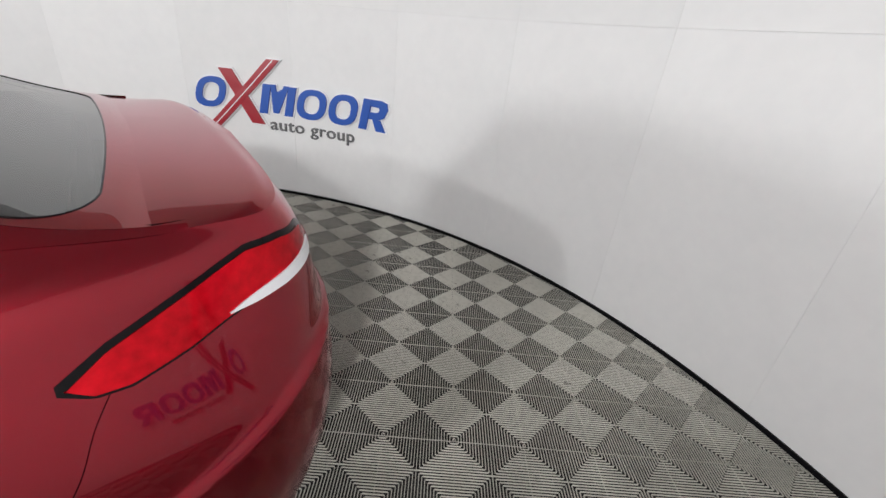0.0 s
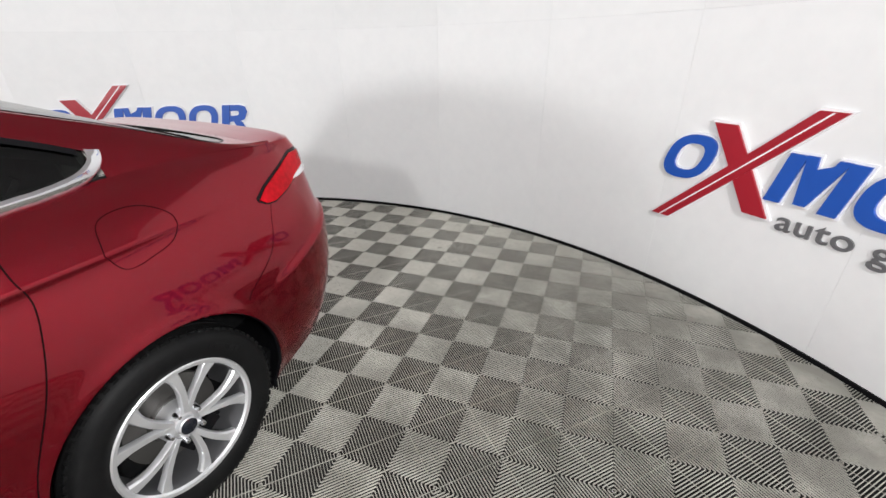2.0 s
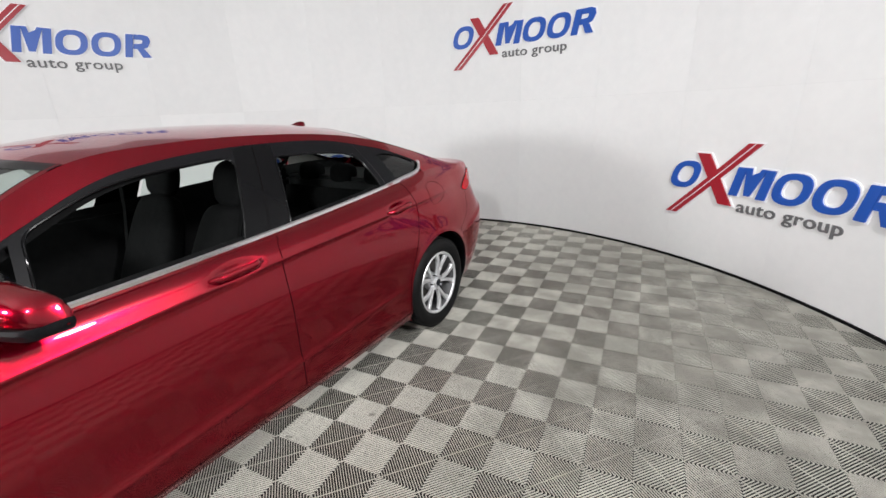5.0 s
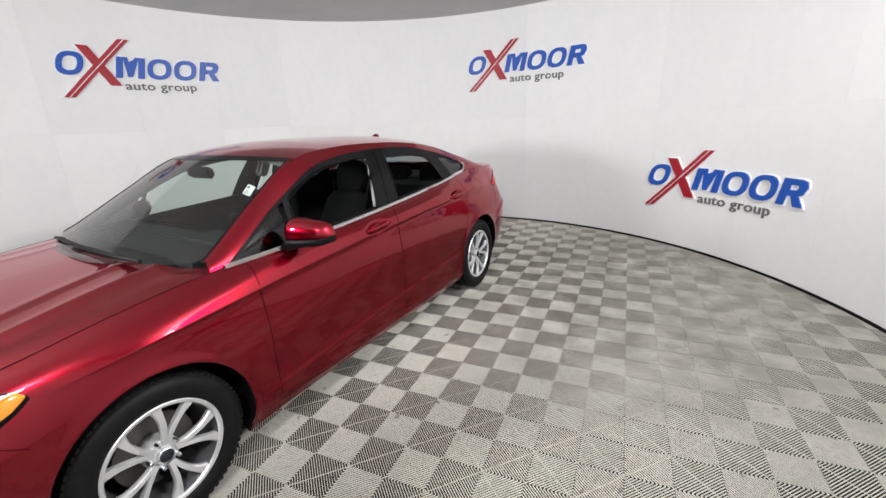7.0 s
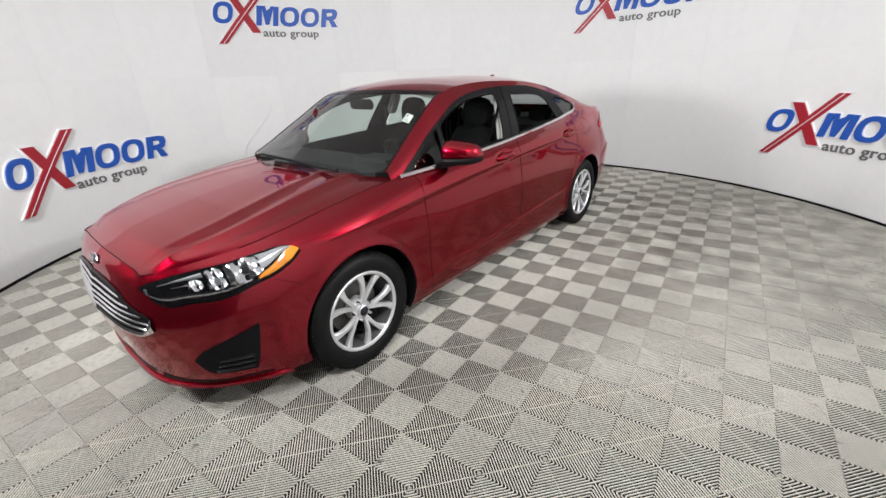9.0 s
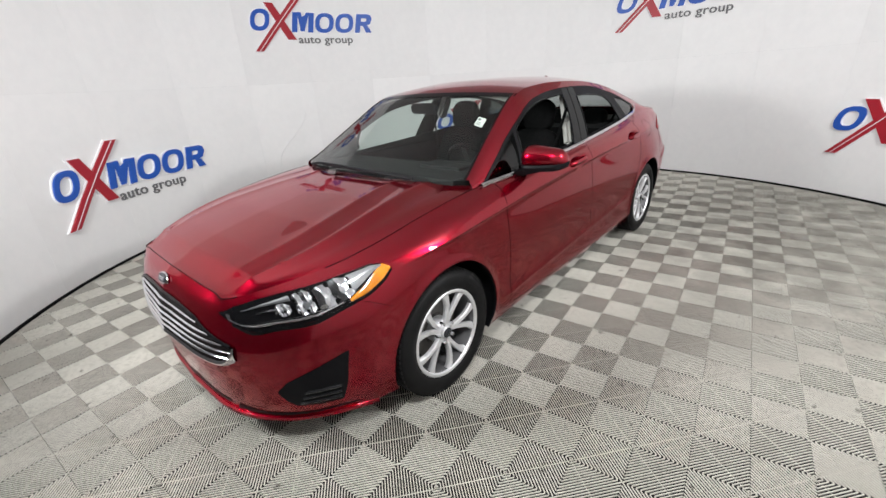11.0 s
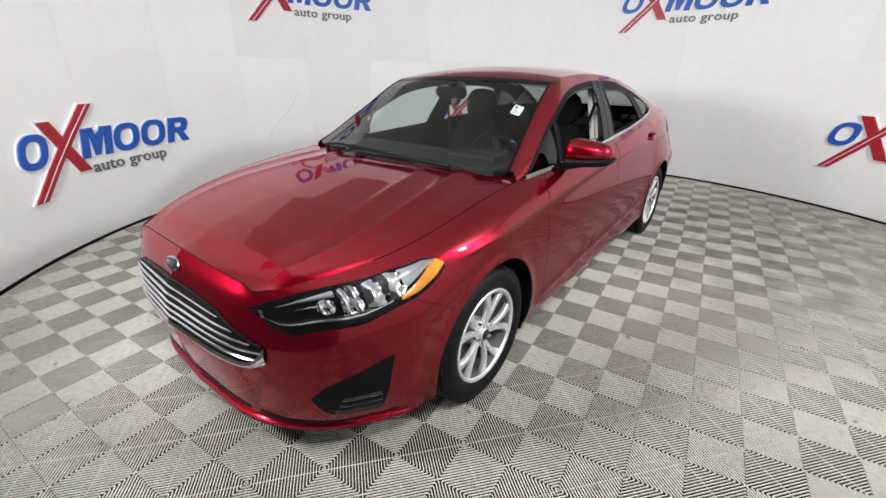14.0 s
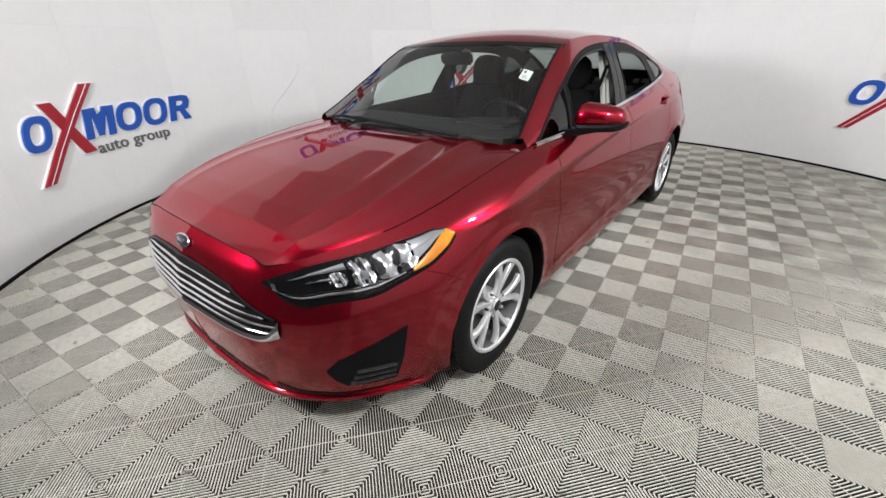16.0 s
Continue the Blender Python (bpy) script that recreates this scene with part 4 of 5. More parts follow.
    for k in range(5):
        a = 2 * math.pi * k / 5 + 0.31 + math.pi / 5
        bm = bmesh.new()
        lathe(bm, [(0.0, 0.092), (0.006, 0.091), (0.0085, 0.086), (0.009, 0.062)], 10, pose(0.055 * math.cos(a), 0.055 * math.sin(a), 0))
        part("lug_nut", bm, CHROME, hub, "chrome lug nut")
    bm = bmesh.new()
    lathe(bm, [(0.05, 0.012), (0.075, 0.012), (0.08, 0.004), (0.15, 0.004), (0.152, -0.012), (0.05, -0.012)], 48)
    part("brake_disc", bm, STEEL, hub, "worn steel brake disc")
    bm = bmesh.new()
    box(bm, (0.085, -0.07, -0.03), (0.165, 0.07, 0.035), Matrix.Rotation(0.5, 4, "Z"))
    bmesh.ops.bevel(bm, geom=bm.edges[:], offset=0.012, segments=2, affect="EDGES")
    part("brake_caliper", bm, BLACK, hub)
    bm = bmesh.new()
    lathe(bm, [(0.0, -0.09), (RIM_R - 0.03, -0.09)], 32)
    part("backing_plate", bm, GAP, hub)
    return hub


for side in SIDES:
    for y in (-1.425, 1.425):
        wheel(side, y)

# ---- front of the car ----
LAMP_TOP = [(-2.266, .716), (-2.227, .740), (-2.165, .758), (-2.10, .769), (-1.98, .786), (-1.885, .805), (-1.79, .821), (-1.745, .817), (-1.718, .797)]
LAMP_LOW = [(-2.266, .708), (-2.250, .682), (-2.225, .654), (-2.20, .648), (-2.148, .657), (-2.074, .658), (-2.02, .666), (-1.927, .700), (-1.84, .726), (-1.762, .762), (-1.718, .795)]


def between(keys, a):
    k = np.array(keys)
    return float(np.interp(a, k[:, 0], k[:, 1]))


for side in SIDES:
    lamp = new("headlamp")
    lamp.parent = car
    tagged(lamp, "clear headlamp with chrome reflectors and an amber corner")
    bm = bmesh.new()
    side_patch(bm, side, LAMP_LOW, LAMP_TOP, out=0.0015, n=60, m=10)
    part("housing", bm, GLOSS_BLACK, lamp, "gloss black lamp housing")

    def inner(name, a0, a1, f0, f1, mat, out, label="", n=16, m=6, shape=None):
        """A piece in the lamp between two fractions of its height."""
        bm = bmesh.new()
        rr = []
        for i, a in enumerate(np.linspace(a0, a1, n)):
            lo, hi = between(LAMP_LOW, a), between(LAMP_TOP, a)
            g0, g1 = (f0(i / (n - 1)), f1(i / (n - 1)))
            rr.append([flip_x(at(lo + (hi - lo) * (g0 + (g1 - g0) * k / (m - 1)), y=a, out=out + (0.004 * math.sin(math.pi * k / (m - 1)))), side) for k in range(m)])
        grid(bm, rr, flip=side < 0)
        return part(name, bm, mat, lamp, label)

    inner("light_guide", -2.252, -1.93, lambda t: 0.15 - 0.04 * t, lambda t: 0.235 - 0.05 * t, CHROME, 0.004, "chrome light guide", n=40, m=4)
    inner("light_guide", -2.246, -2.00, lambda t: 0.275 - 0.05 * t, lambda t: 0.30 - 0.045 * t, CHROME, 0.004, "chrome light guide", n=40, m=4)
    inner("light_guide", -2.215, -2.075, lambda t: 0.78 - 0.02 * t, lambda t: 0.80 + 0.10 * t, SILVER, 0.004, "silver blade", n=16, m=4)
    inner("blade", -2.18, -2.115, lambda t: 0.58 - 0.05 * t, lambda t: 0.62, CHROME, 0.004, "thin chrome blade", n=10, m=4)
    inner("blade", -1.885, -1.752, lambda t: 0.34 + 0.44 * t, lambda t: 0.93, REFLECTOR, 0.004, "pale reflector above the amber lens", n=14, m=5)
    inner("corner_lamp", -1.905, -1.722, lambda t: 0.04, lambda t: min(0.95, 0.16 + 0.58 * t + 0.5 * t ** 4), AMBER, 0.005, "amber corner lamp", n=30)
    inner("light_guide", -2.252, -2.245, lambda t: 0.16, lambda t: 0.72 - 0.05 * t, CHROME, 0.004, "chrome light guide", n=5, m=5)
    # wavy bright reflectors round a small projector
    rnd = random.Random(5)
    for a0, a1, f0, f1 in ((-2.130, -2.085, 0.34, 0.74), (-2.070, -2.012, 0.24, 0.93), (-2.004, -1.880, 0.18, 0.95)):
        bm = bmesh.new()
        rows = []
        ph = rnd.uniform(0, 6)
        for i in range(21):
            a = a0 + (a1 - a0) * i / 20
            lo, hi = between(LAMP_LOW, a), between(LAMP_TOP, a)
            edge_in = 0.10 * abs(i / 10 - 1) ** 2
            rows.append([flip_x(at(lo + (hi - lo) * (f0 + edge_in + (f1 - f0 - 2 * edge_in) * k / 14), y=a, out=0.009 + 0.0060 * math.sin(i * 0.62 + 0.10 * k + ph) + 0.0040 * math.cos(k * 0.50 - 0.28 * i + ph)), side) for k in range(15)])
        grid(bm, rows, flip=side < 0)
        part("reflector", bm, REFLECTOR, lamp, "bright wavy chrome reflector")
    for a, rad in ((-2.035, 0.024), (-1.945, 0.020)):
        lo, hi = between(LAMP_LOW, a), between(LAMP_TOP, a)
        c = Vector(at((lo + hi) / 2 + 0.006, y=a, out=0.005))
        d = Vector((0.70, -0.62, 0.30)).normalized()
        m = Matrix.Translation(flip_x(c, side)) @ flip_x(d, side).to_track_quat("Z", "Y").to_matrix().to_4x4()
        bm = bmesh.new()
        lathe(bm, [(0.0, 0.007), (rad * 0.5, 0.006), (rad * 0.62, 0.001), (rad * 0.7, 0.004), (rad * 0.8, 0.004), (rad * 0.85, -0.006)], 24, m)
        part("projector", bm, SILVER if a < -2 else DASH, lamp, "round projector lens")
    bm = bmesh.new()
    side_patch(bm, side, LAMP_LOW, LAMP_TOP, out=0.013, n=60, m=10, depth=0.012)
    part("lens", bm, LENS, lamp, "clear lamp lens")
    seam("lamp_edge", [(a, z - 0.005) for a, z in LAMP_LOW[1:]], width=0.013, out=0.004, mat=GLOSS_BLACK, parent=lamp, sides=(side,))

# grille: hexagon of dark mesh with bright bars
def grille_edge(x):
    """Lower and upper height of the grille at x."""
    a = abs(x)
    top = .683 - 0.018 * (a / .34) ** 2 if a < .34 else .665 - (a - .34) / .215 * .085
    low = .500 if a < .46 else .500 + (a - .46) ** 1.6 * 1.55
    return low, max(top, low + 0.003)


grille = new("grille")
grille.parent = car
tagged(grille, "wide dark grille with bright chrome bars")


def nose(x, z, out):
    p = at(z, x=abs(x), out=out)
    return Vector((math.copysign(p[0], x) if x else 0.0, p[1], p[2]))


def nose_sheet(bm, x0, x1, low, high, out, n=60, m=6):
    rr = []
    for x in np.linspace(x0, x1, n):
        a, b = low(x), high(x)
        rr.append([nose(x, a + (b - a) * k / (m - 1), out(k / (m - 1)) if callable(out) else out) for k in range(m)])
    grid(bm, rr)


bm = bmesh.new()
nose_sheet(bm, -.553, .553, lambda x: grille_edge(x)[0], lambda x: grille_edge(x)[1], 0.002)
bmesh.ops.recalc_face_normals(bm, faces=bm.faces)
part("mesh", bm, GAP, grille, "dark mesh behind the bars")
for k in range(5):
    f0 = 0.17 + 0.16 * k
    zt = .500 + (.683 - .500) * (f0 + 0.05)
    lim = max(x for x in np.linspace(0.2, 0.55, 60) if grille_edge(x)[1] > zt - 0.012 * (x / 0.5) ** 2 * f0 + 0.004 and grille_edge(x)[0] < zt - 0.012)
    bm = bmesh.new()
    nose_sheet(bm, -lim, lim, lambda x: .500 + (.683 - .500) * f0 - 0.012 * (x / 0.5) ** 2 * f0, lambda x: .500 + (.683 - .500) * (f0 + 0.052) - 0.012 * (x / 0.5) ** 2 * f0,
               lambda t: 0.003 + 0.007 * math.sin(math.pi * min(1, t * 0.9 + 0.08)), n=50)
    part("bar", bm, CHROME, grille, "chrome bar")
bm = bmesh.new()
nose_sheet(bm, -.556, .556, lambda x: grille_edge(x)[0] - 0.014, lambda x: grille_edge(x)[0] + 0.010 + 0.045 * (max(0, abs(x) - 0.50) / 0.056) ** 1.5, lambda t: 0.003 + 0.008 * math.sin(math.pi * min(1, t * 0.9 + 0.06)), n=70)
part("surround", bm, CHROME, grille, "bright chrome lower surround")
bm = bmesh.new()
nose_sheet(bm, -.545, .545, lambda x: grille_edge(x)[1] - 0.006, lambda x: grille_edge(x)[1] + 0.008, lambda t: 0.003 + 0.008 * math.sin(math.pi * t), n=70)
part("surround", bm, GLOSS_BLACK, grille, "gloss black upper edge")

# badge on the nose
badge = new("badge")
badge.parent = car
tagged(badge, "blue oval badge with a chrome rim")
c = nose(0, .742, 0.0)
slope = nose(0, .758, 0) - nose(0, .726, 0)
m = Matrix.Translation(c) @ Vector((0, -slope.z, slope.y)).to_track_quat("Z", "X").to_matrix().to_4x4() @ Matrix.Rotation(math.pi / 2, 4, "Z")
for nm, mat, rx, ry, h in (("rim", CHROME, 0.060, 0.026, 0.006), ("face", BADGE_BLUE, 0.052, 0.0205, 0.009)):
    bm = bmesh.new()
    n = 40
    ring = lambda s, hh: [m @ Vector((rx * s * math.cos(2 * math.pi * k / n), ry * s * math.sin(2 * math.pi * k / n), hh)) for k in range(n)]
    vs = grid(bm, [ring(1, 0), ring(1, h * 0.6), ring(0.94, h), ring(0.5, h + 0.001), ring(0.05, h + 0.0012)], close_v=True)
    bm.faces.new(vs[-1])
    bmesh.ops.recalc_face_normals(bm, faces=bm.faces)
    part(nm, bm, mat, badge)
bm = bmesh.new()
for k in range(5):
    box(bm, (-0.030 + 0.013 * k, -0.006 - 0.004 * (k == 0), 0.0095), (-0.022 + 0.013 * k, 0.006 + 0.003 * (k % 2), 0.0112), m)
part("mark", bm, CHROME, badge)

# fog openings and lower lip
FOG_TOP = [(-2.19, .372), (-2.165, .415), (-2.123, .440), (-2.057, .470), (-1.965, .512), (-1.955, .513)]
FOG_LOW = [(-2.19, .360), (-2.168, .312), (-2.14, .280), (-2.06, .272), (-1.99, .272), (-1.972, .36), (-1.962, .46), (-1.955, .508)]
for side in SIDES:
    fog = new("fog_opening")
    fog.parent = car
    bm = bmesh.new()
    side_patch(bm, side, FOG_LOW, FOG_TOP, out=0.0015, n=50, m=10)
    part("panel", bm, BLACK, fog, "black plastic bumper insert")
    for z0 in (0.295, 0.322, 0.349):
        bm = bmesh.new()
        rr = []
        for a in np.linspace(-2.13 + (z0 - 0.295) * 0.3, -1.995, 16):
            rr.append([flip_x(at(z0 + dz, y=a, out=o), side) for dz, o in ((0.0, 0.002), (0.002, 0.012), (0.008, 0.014), (0.011, 0.002))])
        grid(bm, rr, flip=side < 0)
        part("louvre", bm, LOUVRE, fog)
    bm = bmesh.new()
    side_patch(bm, side, [(-2.28, .222), (-2.2, .215), (-2.0, .222), (-1.93, .228)], [(-2.28, .262), (-2.24, .240), (-2.1, .232), (-1.93, .236)], out=0.002, n=40, m=5)
    part("lower_insert", bm, BLACK, fog, "black strip above the lip")
bm = bmesh.new()
nose_sheet(bm, -.40, .40, lambda x: .245, lambda x: .272 - 0.05 * max(0, abs(x) - .3), 0.002, n=40)
bmesh.ops.recalc_face_normals(bm, faces=bm.faces)
part("lower_intake", bm, BLACK, car, "black slot in the lower bumper")
bm = bmesh.new()
rr = []
marks = [("x", x) for x in np.linspace(0.0, 0.56, 24)]
marks += [("y", y) for y in np.linspace(at(.203, x=0.56)[1], -1.85, 30)[1:]]
for how, a in marks:
    p = at(.203, **{how: a})
    d = np.array((p[0] * 0.5, p[1] + 1.3, 0.0))
    d /= np.linalg.norm(d)
    k = min(1.0, max(0.0, (-1.848 - p[1]) / 0.1))
    rr.append([p + d * o * k + np.array((0, 0, dz)) for o, dz in ((0.0, 0.006), (0.012, 0.002), (0.0135, -0.001), (0.0115, -0.016), (-0.03, -0.024))])
full = [[(-q[0], q[1], q[2]) for q in r] for r in rr[:0:-1]] + [[tuple(q) for q in r] for r in rr]
grid(bm, full)
bmesh.ops.recalc_face_normals(bm, faces=bm.faces)
part("front_lip", bm, PAINT, car)

# ---- tail ----
TAIL_TOP = [(1.918, .936), (1.98, .970), (2.06, 1.000), (2.14, 1.028), (2.20, 1.046), (2.27, 1.044), (2.33, 1.03), (2.362, 1.0)]
TAIL_LOW = [(1.918, .922), (1.955, .902), (2.0, .898), (2.08, .914), (2.14, .930), (2.20, .938), (2.27, .940), (2.33, .945), (2.362, .95)]
for side in SIDES:
    lamp = new("tail_lamp")
    lamp.parent = car
    tagged(lamp, "red tail lamp with a clear stripe")
    bm = bmesh.new()
    side_patch(bm, side, TAIL_LOW, TAIL_TOP, out=0.001, n=44, m=8)
    part("housing", bm, GLOSS_BLACK, lamp)
    bm = bmesh.new()
    side_patch(bm, side, [(a + (0.008 if a < 1.93 else 0), z + 0.005) for a, z in TAIL_LOW], [(a + (0.008 if a < 1.93 else 0), z - 0.012) for a, z in TAIL_TOP], out=0.005, n=44, m=8, depth=0.006)
    part("lens", bm, RED_LENS, lamp, "glossy red lens")
    bm = bmesh.new()
    side_patch(bm, side, [(2.15, .940), (2.20, .937), (2.27, .940), (2.35, .950)], [(2.15, .942), (2.20, .954), (2.27, .966), (2.35, .982)], out=0.009, n=24, m=5, depth=0.005)
    part("reversing_lamp", bm, CLEAR_WHITE, lamp, "clear stripe lens")
bm = bmesh.new()
for side in SIDES:
    side_patch(bm, side, [(2.372, .905), (2.40, .905), (2.418, .905)], [(2.372, .925), (2.40, .93), (2.418, .93)], out=0.008, n=20, m=4)
part("tail_strip", bm, CHROME, car, "chrome strip across the trunk lid")

# ---- mirrors, handles, fin, wipers ----
for side in SIDES:
    mirror = new("door_mirror")
    mirror.parent = car
    wide = 0.245 if side > 0 else 0.09
    yo = 0.0 if side > 0 else 0.10
    bm = bmesh.new()
    skirt = bmesh.new()
    rr, rs = [], []
    for i in range(21):
        t = i / 20
        x = 0.838 + wide * t
        end = max(0.0, 1 - (2 * t - 1) ** 6) ** 0.5
        top = 1.022 + ((0.108 - 0.030 * t ** 1.5) * end if side > 0 else 0.07 * end)
        low = 1.022 - 0.018 * end * (1 - 0.5 * t) + 0.006 * t
        half_d = 0.070 * end * (1 - 0.12 * t) + 0.004
        yc = -.640 + 0.060 * t * t + yo
        row = []
        for a in np.linspace(0, 2 * math.pi, 29)[:-1]:
            c, sn = math.cos(a), math.sin(a)
            dy = -half_d * math.copysign(abs(c) ** 0.75, c) * (1.0 if c > 0 else 0.5)
            dz = (top + low) / 2 + (top - low) / 2 * math.copysign(abs(sn) ** 0.7, sn)
            row.append(flip_x((x, yc + dy * (1.0 - 0.25 * max(0.0, sn)), dz), side))
        rr.append(row)
        d, h = half_d * 1.02 + 0.001, 0.020 * end + 0.002
        rs.append([flip_x((x, yc + q * d, low + v), side) for q, v in ((-0.95, 0.014), (-1.0, 0.002), (-0.8, -h), (0.35, -h), (0.52, 0.0), (0.5, 0.014))])
    for mesh, rows in ((bm, rr), (skirt, rs)):
        vs = grid(mesh, rows, close_v=True)
        mesh.faces.new(vs[0][::-1])
        mesh.faces.new(vs[-1])
        bmesh.ops.recalc_face_normals(mesh, faces=mesh.faces)
    part("housing", bm, PAINT, mirror, "red mirror housing")
    part("skirt", skirt, BLACK, mirror, "black lower edge of the mirror housing")
    bm = bmesh.new()
    rr = []
    for i in range(13):
        t = i / 12
        x = 0.800 + (0.16 if side > 0 else 0.08) * t
        zt = 0.985 + 0.022 * t
        d = 0.036 + 0.012 * t
        h = 0.042 - 0.022 * t
        yc = -.655 + 0.03 * t + yo * t
        rr.append([flip_x(q, side) for q in ((x, yc - d, zt), (x, yc - d * 0.8, zt - h), (x, yc + d * 0.6, zt - h), (x, yc + d * 0.7, zt))])
    vs = grid(bm, rr, close_v=True)
    bm.faces.new(vs[0][::-1])
    bm.faces.new(vs[-1])
    bmesh.ops.recalc_face_normals(bm, faces=bm.faces)
    part("foot", bm, BLACK, mirror, "black mirror foot")
    bm = bmesh.new()
    n = 28
    vs = [bm.verts.new(flip_x((0.955 + 0.095 * math.copysign(abs(math.cos(a)) ** 0.7, math.cos(a)), -.596 + yo + 0.02 * math.cos(a), 1.062 + 0.04 * math.copysign(abs(math.sin(a)) ** 0.7, math.sin(a))), side)) for a in np.linspace(0, 2 * math.pi, n + 1)[:-1]]
    bm.faces.new(vs if side < 0 else vs[::-1])
    part("mirror_glass", bm, CHROME, mirror, "mirror glass")
    for yc, zc in HANDLES:
        handle = new("door_handle")
        handle.parent = car
        bm = bmesh.new()
        rr = []
        for i in range(25):
            t = i / 24
            y = yc - 0.118 + 0.236 * t
            arch = min(1, math.sin(math.pi * t) * 1.9)
            lift = 0.024 * arch - 0.004
            z = zc + 0.003 + 0.014 * (t - 0.5)
            p = at(z, y=y)
            h = (0.0105 + 0.0065 * arch) * (0.85 + 0.3 * t)
            section = ((-0.013, -0.80), (-0.003, -1.0), (0.0045, -0.62), (0.007, 0.0), (0.0055, 0.55), (-0.001, 0.95), (-0.013, 0.80))
            rr.append([flip_x((p[0] + lift + o, y, z + h * k), side) for o, k in section])
        vs = grid(bm, rr, close_v=True)
        bm.faces.new(vs[0])
        bm.faces.new(vs[-1])
        bmesh.ops.recalc_face_normals(bm, faces=bm.faces)
        part("grip", bm, PAINT, handle)
        bm = bmesh.new()
        lathe(bm, [(0.0, 0.0015), (0.0045, 0.001), (0.0055, -0.004)], 14, Matrix.Translation(flip_x(at(zc + 0.012, y=yc + 0.100, out=0.018), side)) @ pose(0, 0, 0, 0, 90 * side, 0))
        part("lock_cap", bm, PAINT, handle)

fin = new("roof_antenna")
fin.parent = car
bm = bmesh.new()
rr = []
for i in range(15):
    t = i / 14
    y = 1.02 + 0.15 * t
    h = 0.046 * (math.sin(min(1, t * 1.12) * math.pi / 2) ** 1.6) + 0.002
    w = 0.020 * (1 - 0.25 * t) * (0.3 + 0.7 * min(1, t * 3)) * (1 if t < 0.93 else 0.7)
    z0 = crest(y) - 0.004
    if t > 0.86:
        y = 1.02 + 0.15 * 0.86 + (t - 0.86) * 0.12
    rr.append([(-w, y, z0), (-w * 0.5, y, z0 + h * 0.75), (0, y, z0 + h), (w * 0.5, y, z0 + h * 0.75), (w, y, z0)])
vs = grid(bm, rr)
bm.faces.new(vs[-1])
bmesh.ops.recalc_face_normals(bm, faces=bm.faces)
part("fin", bm, PAINT, fin, "red shark-fin antenna")

# cowl and wipers
bm = bmesh.new()
rr = []
for u in np.linspace(-1, 1, 41):
    a = abs(u)
    y1 = -1.20 + 0.05 * a + 0.10 * a ** 5
    w = 0.63
    z = .988 - 0.012 * a ** 2 - 0.10 * a ** 4
    rr.append([(u * w, y1 - 0.02, z - 0.035), (u * w, y1 + 0.012, z - 0.02), (u * w, y1 + 0.09, z + 0.012 + 0.015 * a), (u * w, y1 + 0.13, z - 0.02)])
grid(bm, rr)
bmesh.ops.recalc_face_normals(bm, faces=bm.faces)
part("cowl", bm, BLACK, car, "black cowl below the windshield")
for pts in ([(.47, -1.175, 1.004), (.25, -1.215, 1.022), (-.05, -1.225, 1.034), (-.22, -1.215, 1.036)], [(-.14, -1.19, 1.012), (-.35, -1.185, 1.026), (-.48, -1.165, 1.012), (-.55, -1.15, 1.000)]):
    wiper = new("wiper")
    wiper.parent = car
    bm = bmesh.new()
    tube(bm, spline(pts, 16), 0.009, 6)
    part("arm", bm, BLACK, wiper)
    bm = bmesh.new()
    tube(bm, [Vector(p) + Vector((0, 0.012, -0.002)) for p in spline(pts[1:], 16)], 0.006, 6)
    part("blade", bm, RUBBER, wiper)

# ---- inside of the car ----
def soft_block(name, lo, hi, mat, parent, bevel=0.04, label="", m=None, taper=0.0):
    bm = bmesh.new()
    box(bm, lo, hi)
    if taper:
        for v in bm.verts:
            if v.co.z > (lo[2] + hi[2]) / 2:
                v.co.x = (lo[0] + hi[0]) / 2 + (v.co.x - (lo[0] + hi[0]) / 2) * (1 - taper)
    bmesh.ops.bevel(bm, geom=bm.edges[:], offset=bevel, segments=5, affect="EDGES")
    if m:
        bm.transform(m)
    return part(name, bm, mat, parent, label)


def padded(name, keys, mat, parent, m, label=""):
    """A padded form of rounded sections; keys: height, half width, half depth."""
    bm = bmesh.new()
    rows = []
    for z, w, d in spline(keys, 18):
        rows.append([m @ Vector((x, y, z)) for x, y in oval(0, 0, max(w, 0.005), max(d, 0.005), 28, 3.2)])
    vs = grid(bm, rows, close_v=True)
    bm.faces.new(vs[0])
    bm.faces.new(vs[-1])
    bmesh.ops.recalc_face_normals(bm, faces=bm.faces)
    return part(name, bm, mat, parent, label)


BACK = [(0, .24, .08), (.10, .255, .10), (.34, .245, .09), (.54, .215, .075), (.63, .17, .06), (.665, .09, .03)]
HEAD = [(0, .08, .035), (.04, .12, .055), (.13, .132, .062), (.19, .12, .055), (.225, .08, .035), (.235, .03, .015)]
bm = bmesh.new()
box(bm, (-.80, -1.15, .22), (.80, 1.95, .30))
part("cabin_floor", bm, CLOTH, car)
for side in SIDES:
    soft_block("door_trim", (min(side * .72, side * .79), -1.0, .28), (max(side * .72, side * .79), 1.30, .985), CLOTH, car, 0.02)
    soft_block("pillar_trim", (-.03, -.055, 0 if side > 0 else .20), (.03, .055, .40), TRIM_GREY, car, 0.02, "light grey inner pillar trim", pose(side * .69, .26, .98, -14, -17 * side, 0))
for side in SIDES:
    soft_block("side_lining", (min(side * .60, side * .70), 1.16, .40), (max(side * .60, side * .70), 1.98, 1.03), CLOTH, car, 0.03)
soft_block("dashboard", (-.72, -1.12, .62), (.72, -.62, .985), DASH, car, 0.07, "dark grey dashboard")
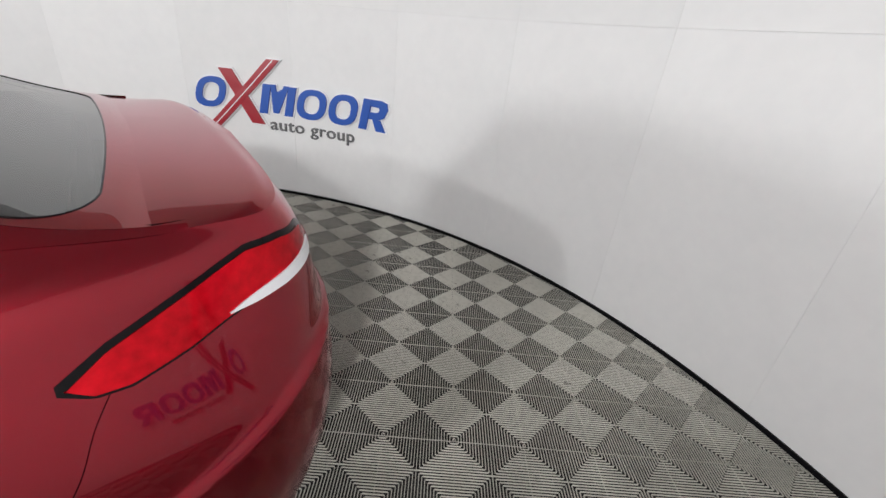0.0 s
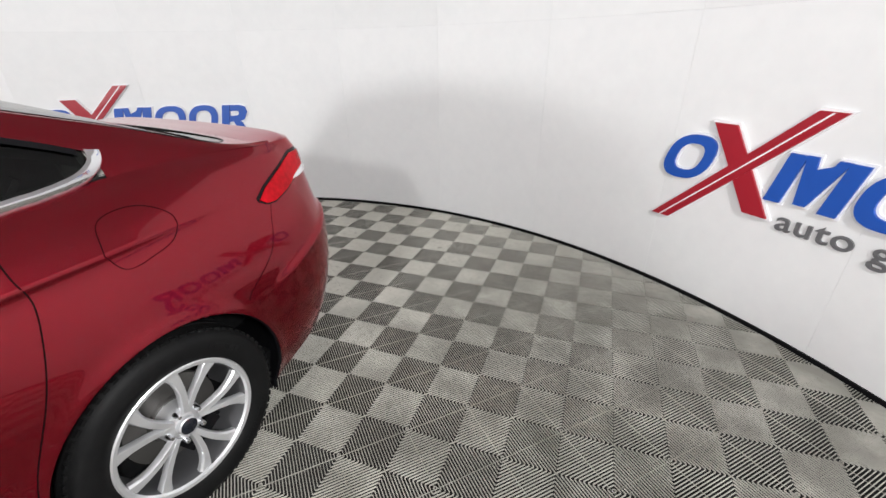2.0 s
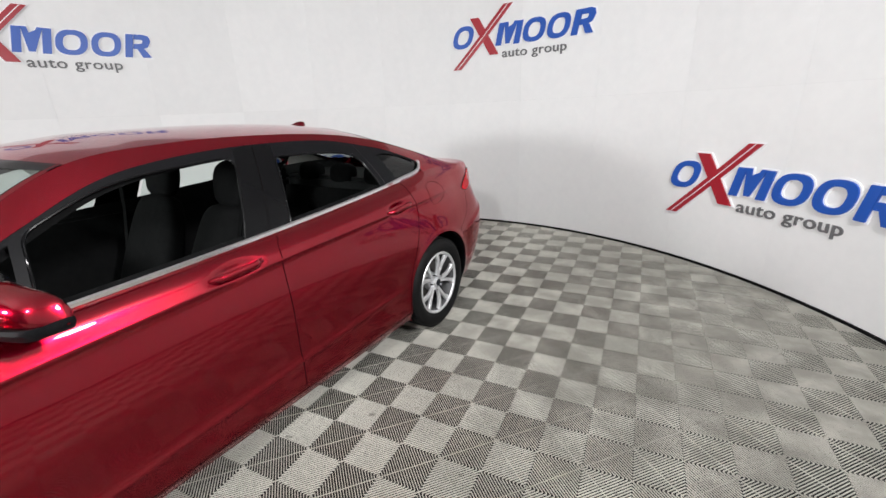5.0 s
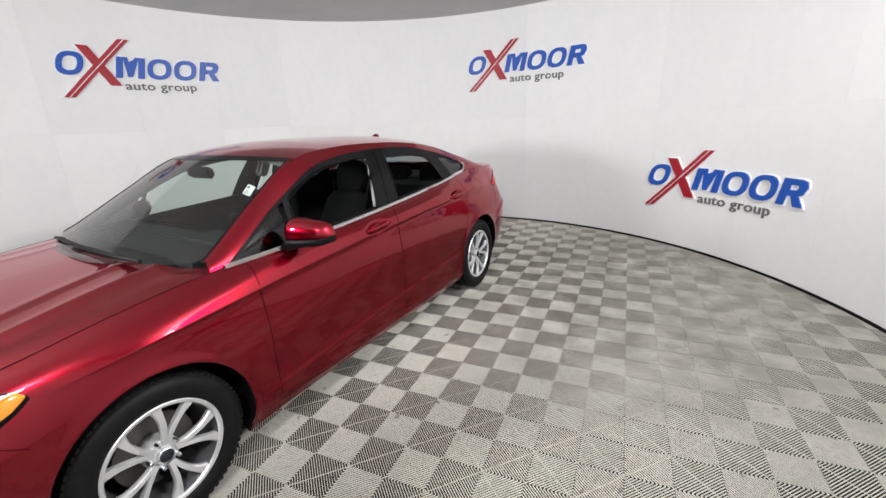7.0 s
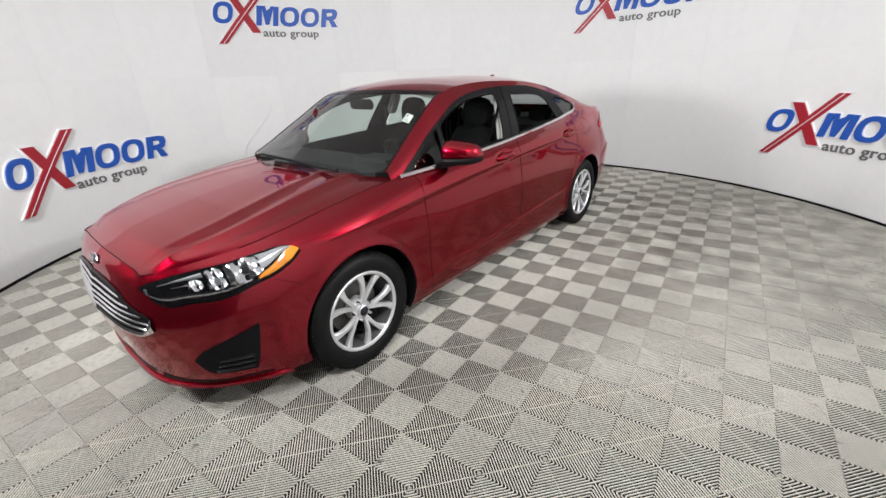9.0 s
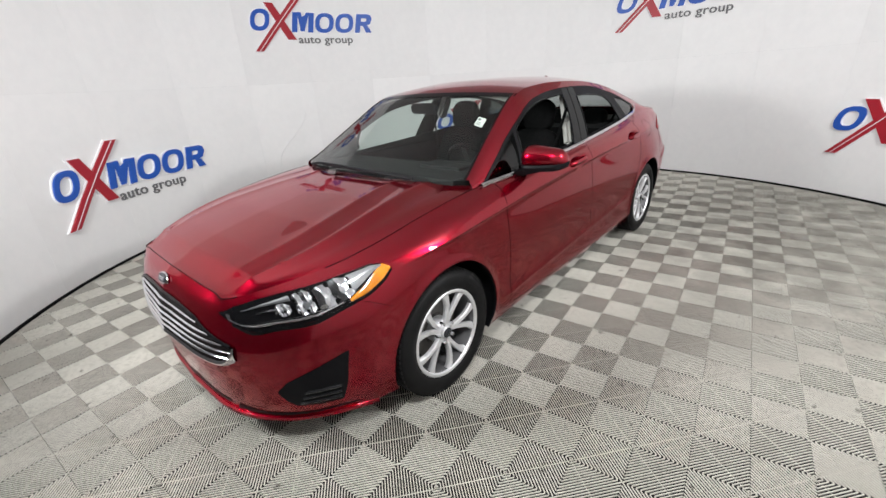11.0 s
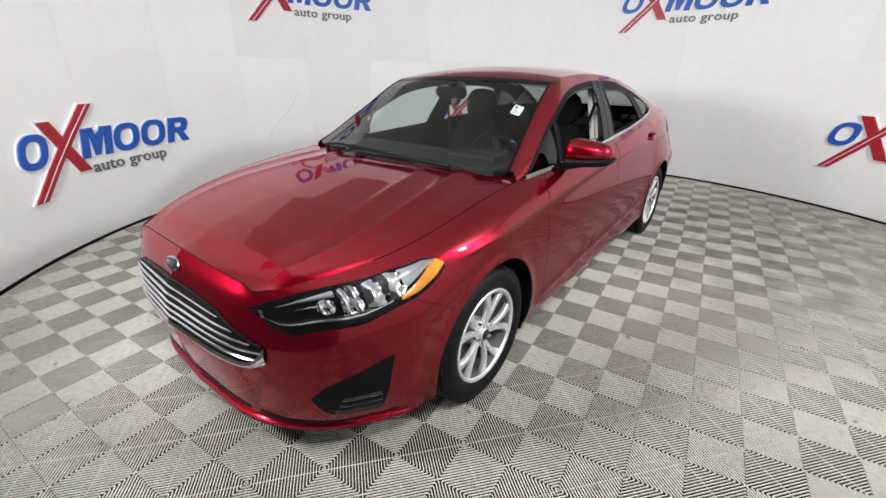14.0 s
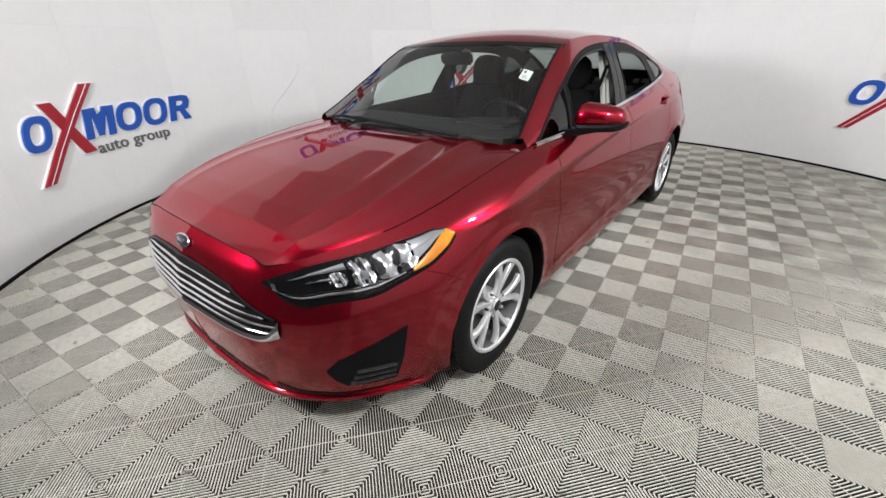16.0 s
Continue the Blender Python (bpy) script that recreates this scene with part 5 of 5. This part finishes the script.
soft_block("instrument_hood", (.16, -.90, .90), (.58, -.62, 1.005), DASH, car, 0.05)
soft_block("rear_shelf", (-.66, 1.42, .92), (.66, 1.98, 1.045), DASH, car, 0.03)
soft_block("console", (-.12, -.70, .28), (.12, .35, .62), CLOTH, car, 0.04)
for x in (.37, -.37):
    seat = new("front_seat")
    seat.parent = car
    soft_block("cushion", (x - .25, -.45, .34), (x + .25, .10, .54), CLOTH, seat, 0.07)
    padded("backrest", BACK, CLOTH, seat, pose(x, .10, .46, -20, 0, 0))
    padded("headrest", HEAD, CLOTH, seat, pose(x, .33, 1.075, -12, 0, 0))
bench = new("rear_bench")
bench.parent = car
soft_block("cushion", (-.64, .72, .32), (.64, 1.20, .54), CLOTH, bench, 0.07)
soft_block("backrest", (-.62, -.08, 0), (.62, .08, .58), CLOTH, bench, 0.07, "", pose(0, 1.20, .48, -26, 0, 0))
for x in (-.36, 0, .36):
    padded("headrest", [(0.7 * z, 0.9 * w, d) for z, w, d in HEAD], CLOTH, bench, pose(x, 1.46, .985, -14, 0, 0))
wheel_ob = new("steering_wheel")
wheel_ob.parent = car
m = pose(.37, -.52, .93, -62, 0, 0)
bm = bmesh.new()
tube(bm, [m @ Vector((0.185 * math.cos(a), 0.185 * math.sin(a), 0)) for a in np.linspace(0, 2 * math.pi, 49)[:-1]], 0.016, 8, closed=True)
part("ring", bm, GLOSS_BLACK, wheel_ob)
bm = bmesh.new()
box(bm, (-.07, -.07, -.03), (.07, .05, .012))
box(bm, (-.175, -.02, -.012), (.175, .02, .004))
box(bm, (-.02, -.175, -.012), (.02, .0, .003))
bm.transform(m)
part("centre", bm, DASH, wheel_ob)
soft_block("inner_mirror", (-.12, -.02, -.035), (.12, .02, .035), GLOSS_BLACK, car, 0.015, "black inner mirror", pose(0, -.56, 1.315, 10, 0, 0))
soft_block("price_tag", (-.030, -.002, -.030), (.030, .002, .030), PAPER, car, 0.0015, "white paper tag behind the windshield", pose(.515, -.612, 1.238, -40, 14, 0))
bm = bmesh.new()
box(bm, (-.020, -.0035, .006), (-.004, -.0025, .022))
for k in range(3):
    box(bm, (-.020, -.0035, -.022 + .008 * k), (.018 - .006 * k, -.0025, -.019 + .008 * k))
bm.transform(pose(.515, -.612, 1.238, -40, 14, 0))
part("print", bm, SIGN_GREY, car, "grey print on the tag")
bm = bmesh.new()
rr = []
for y in np.linspace(-.42, 1.24, 20):
    r = rail(y)
    rr.append([(u * r[0] * 0.97, y, r[2] - 0.03 + (crest(y) - r[2]) * (1 - abs(u) ** 2.3)) for u in np.linspace(-1, 1, 15)])
grid(bm, rr)
part("headliner", bm, TRIM_GREY, car, "light grey headliner")
for side in SIDES:
    bm = bmesh.new()
    tube(bm, [(side * .655, .24, 1.25), (side * .60, .20, 1.0), (side * .52, .10, .62)], 0.012, 4)
    part("seat_belt", bm, CLOTH, car)
    bm = bmesh.new()
    tube(bm, [(side * .60, 1.38, 1.13), (side * .55, 1.26, .95), (side * .48, 1.10, .60)], 0.014, 4)
    part("seat_belt", bm, CLOTH, car)
# underbody
bm = bmesh.new()
box(bm, (-.60, -2.0, .20), (.60, 2.2, .24))
part("underbody", bm, BLACK, car)
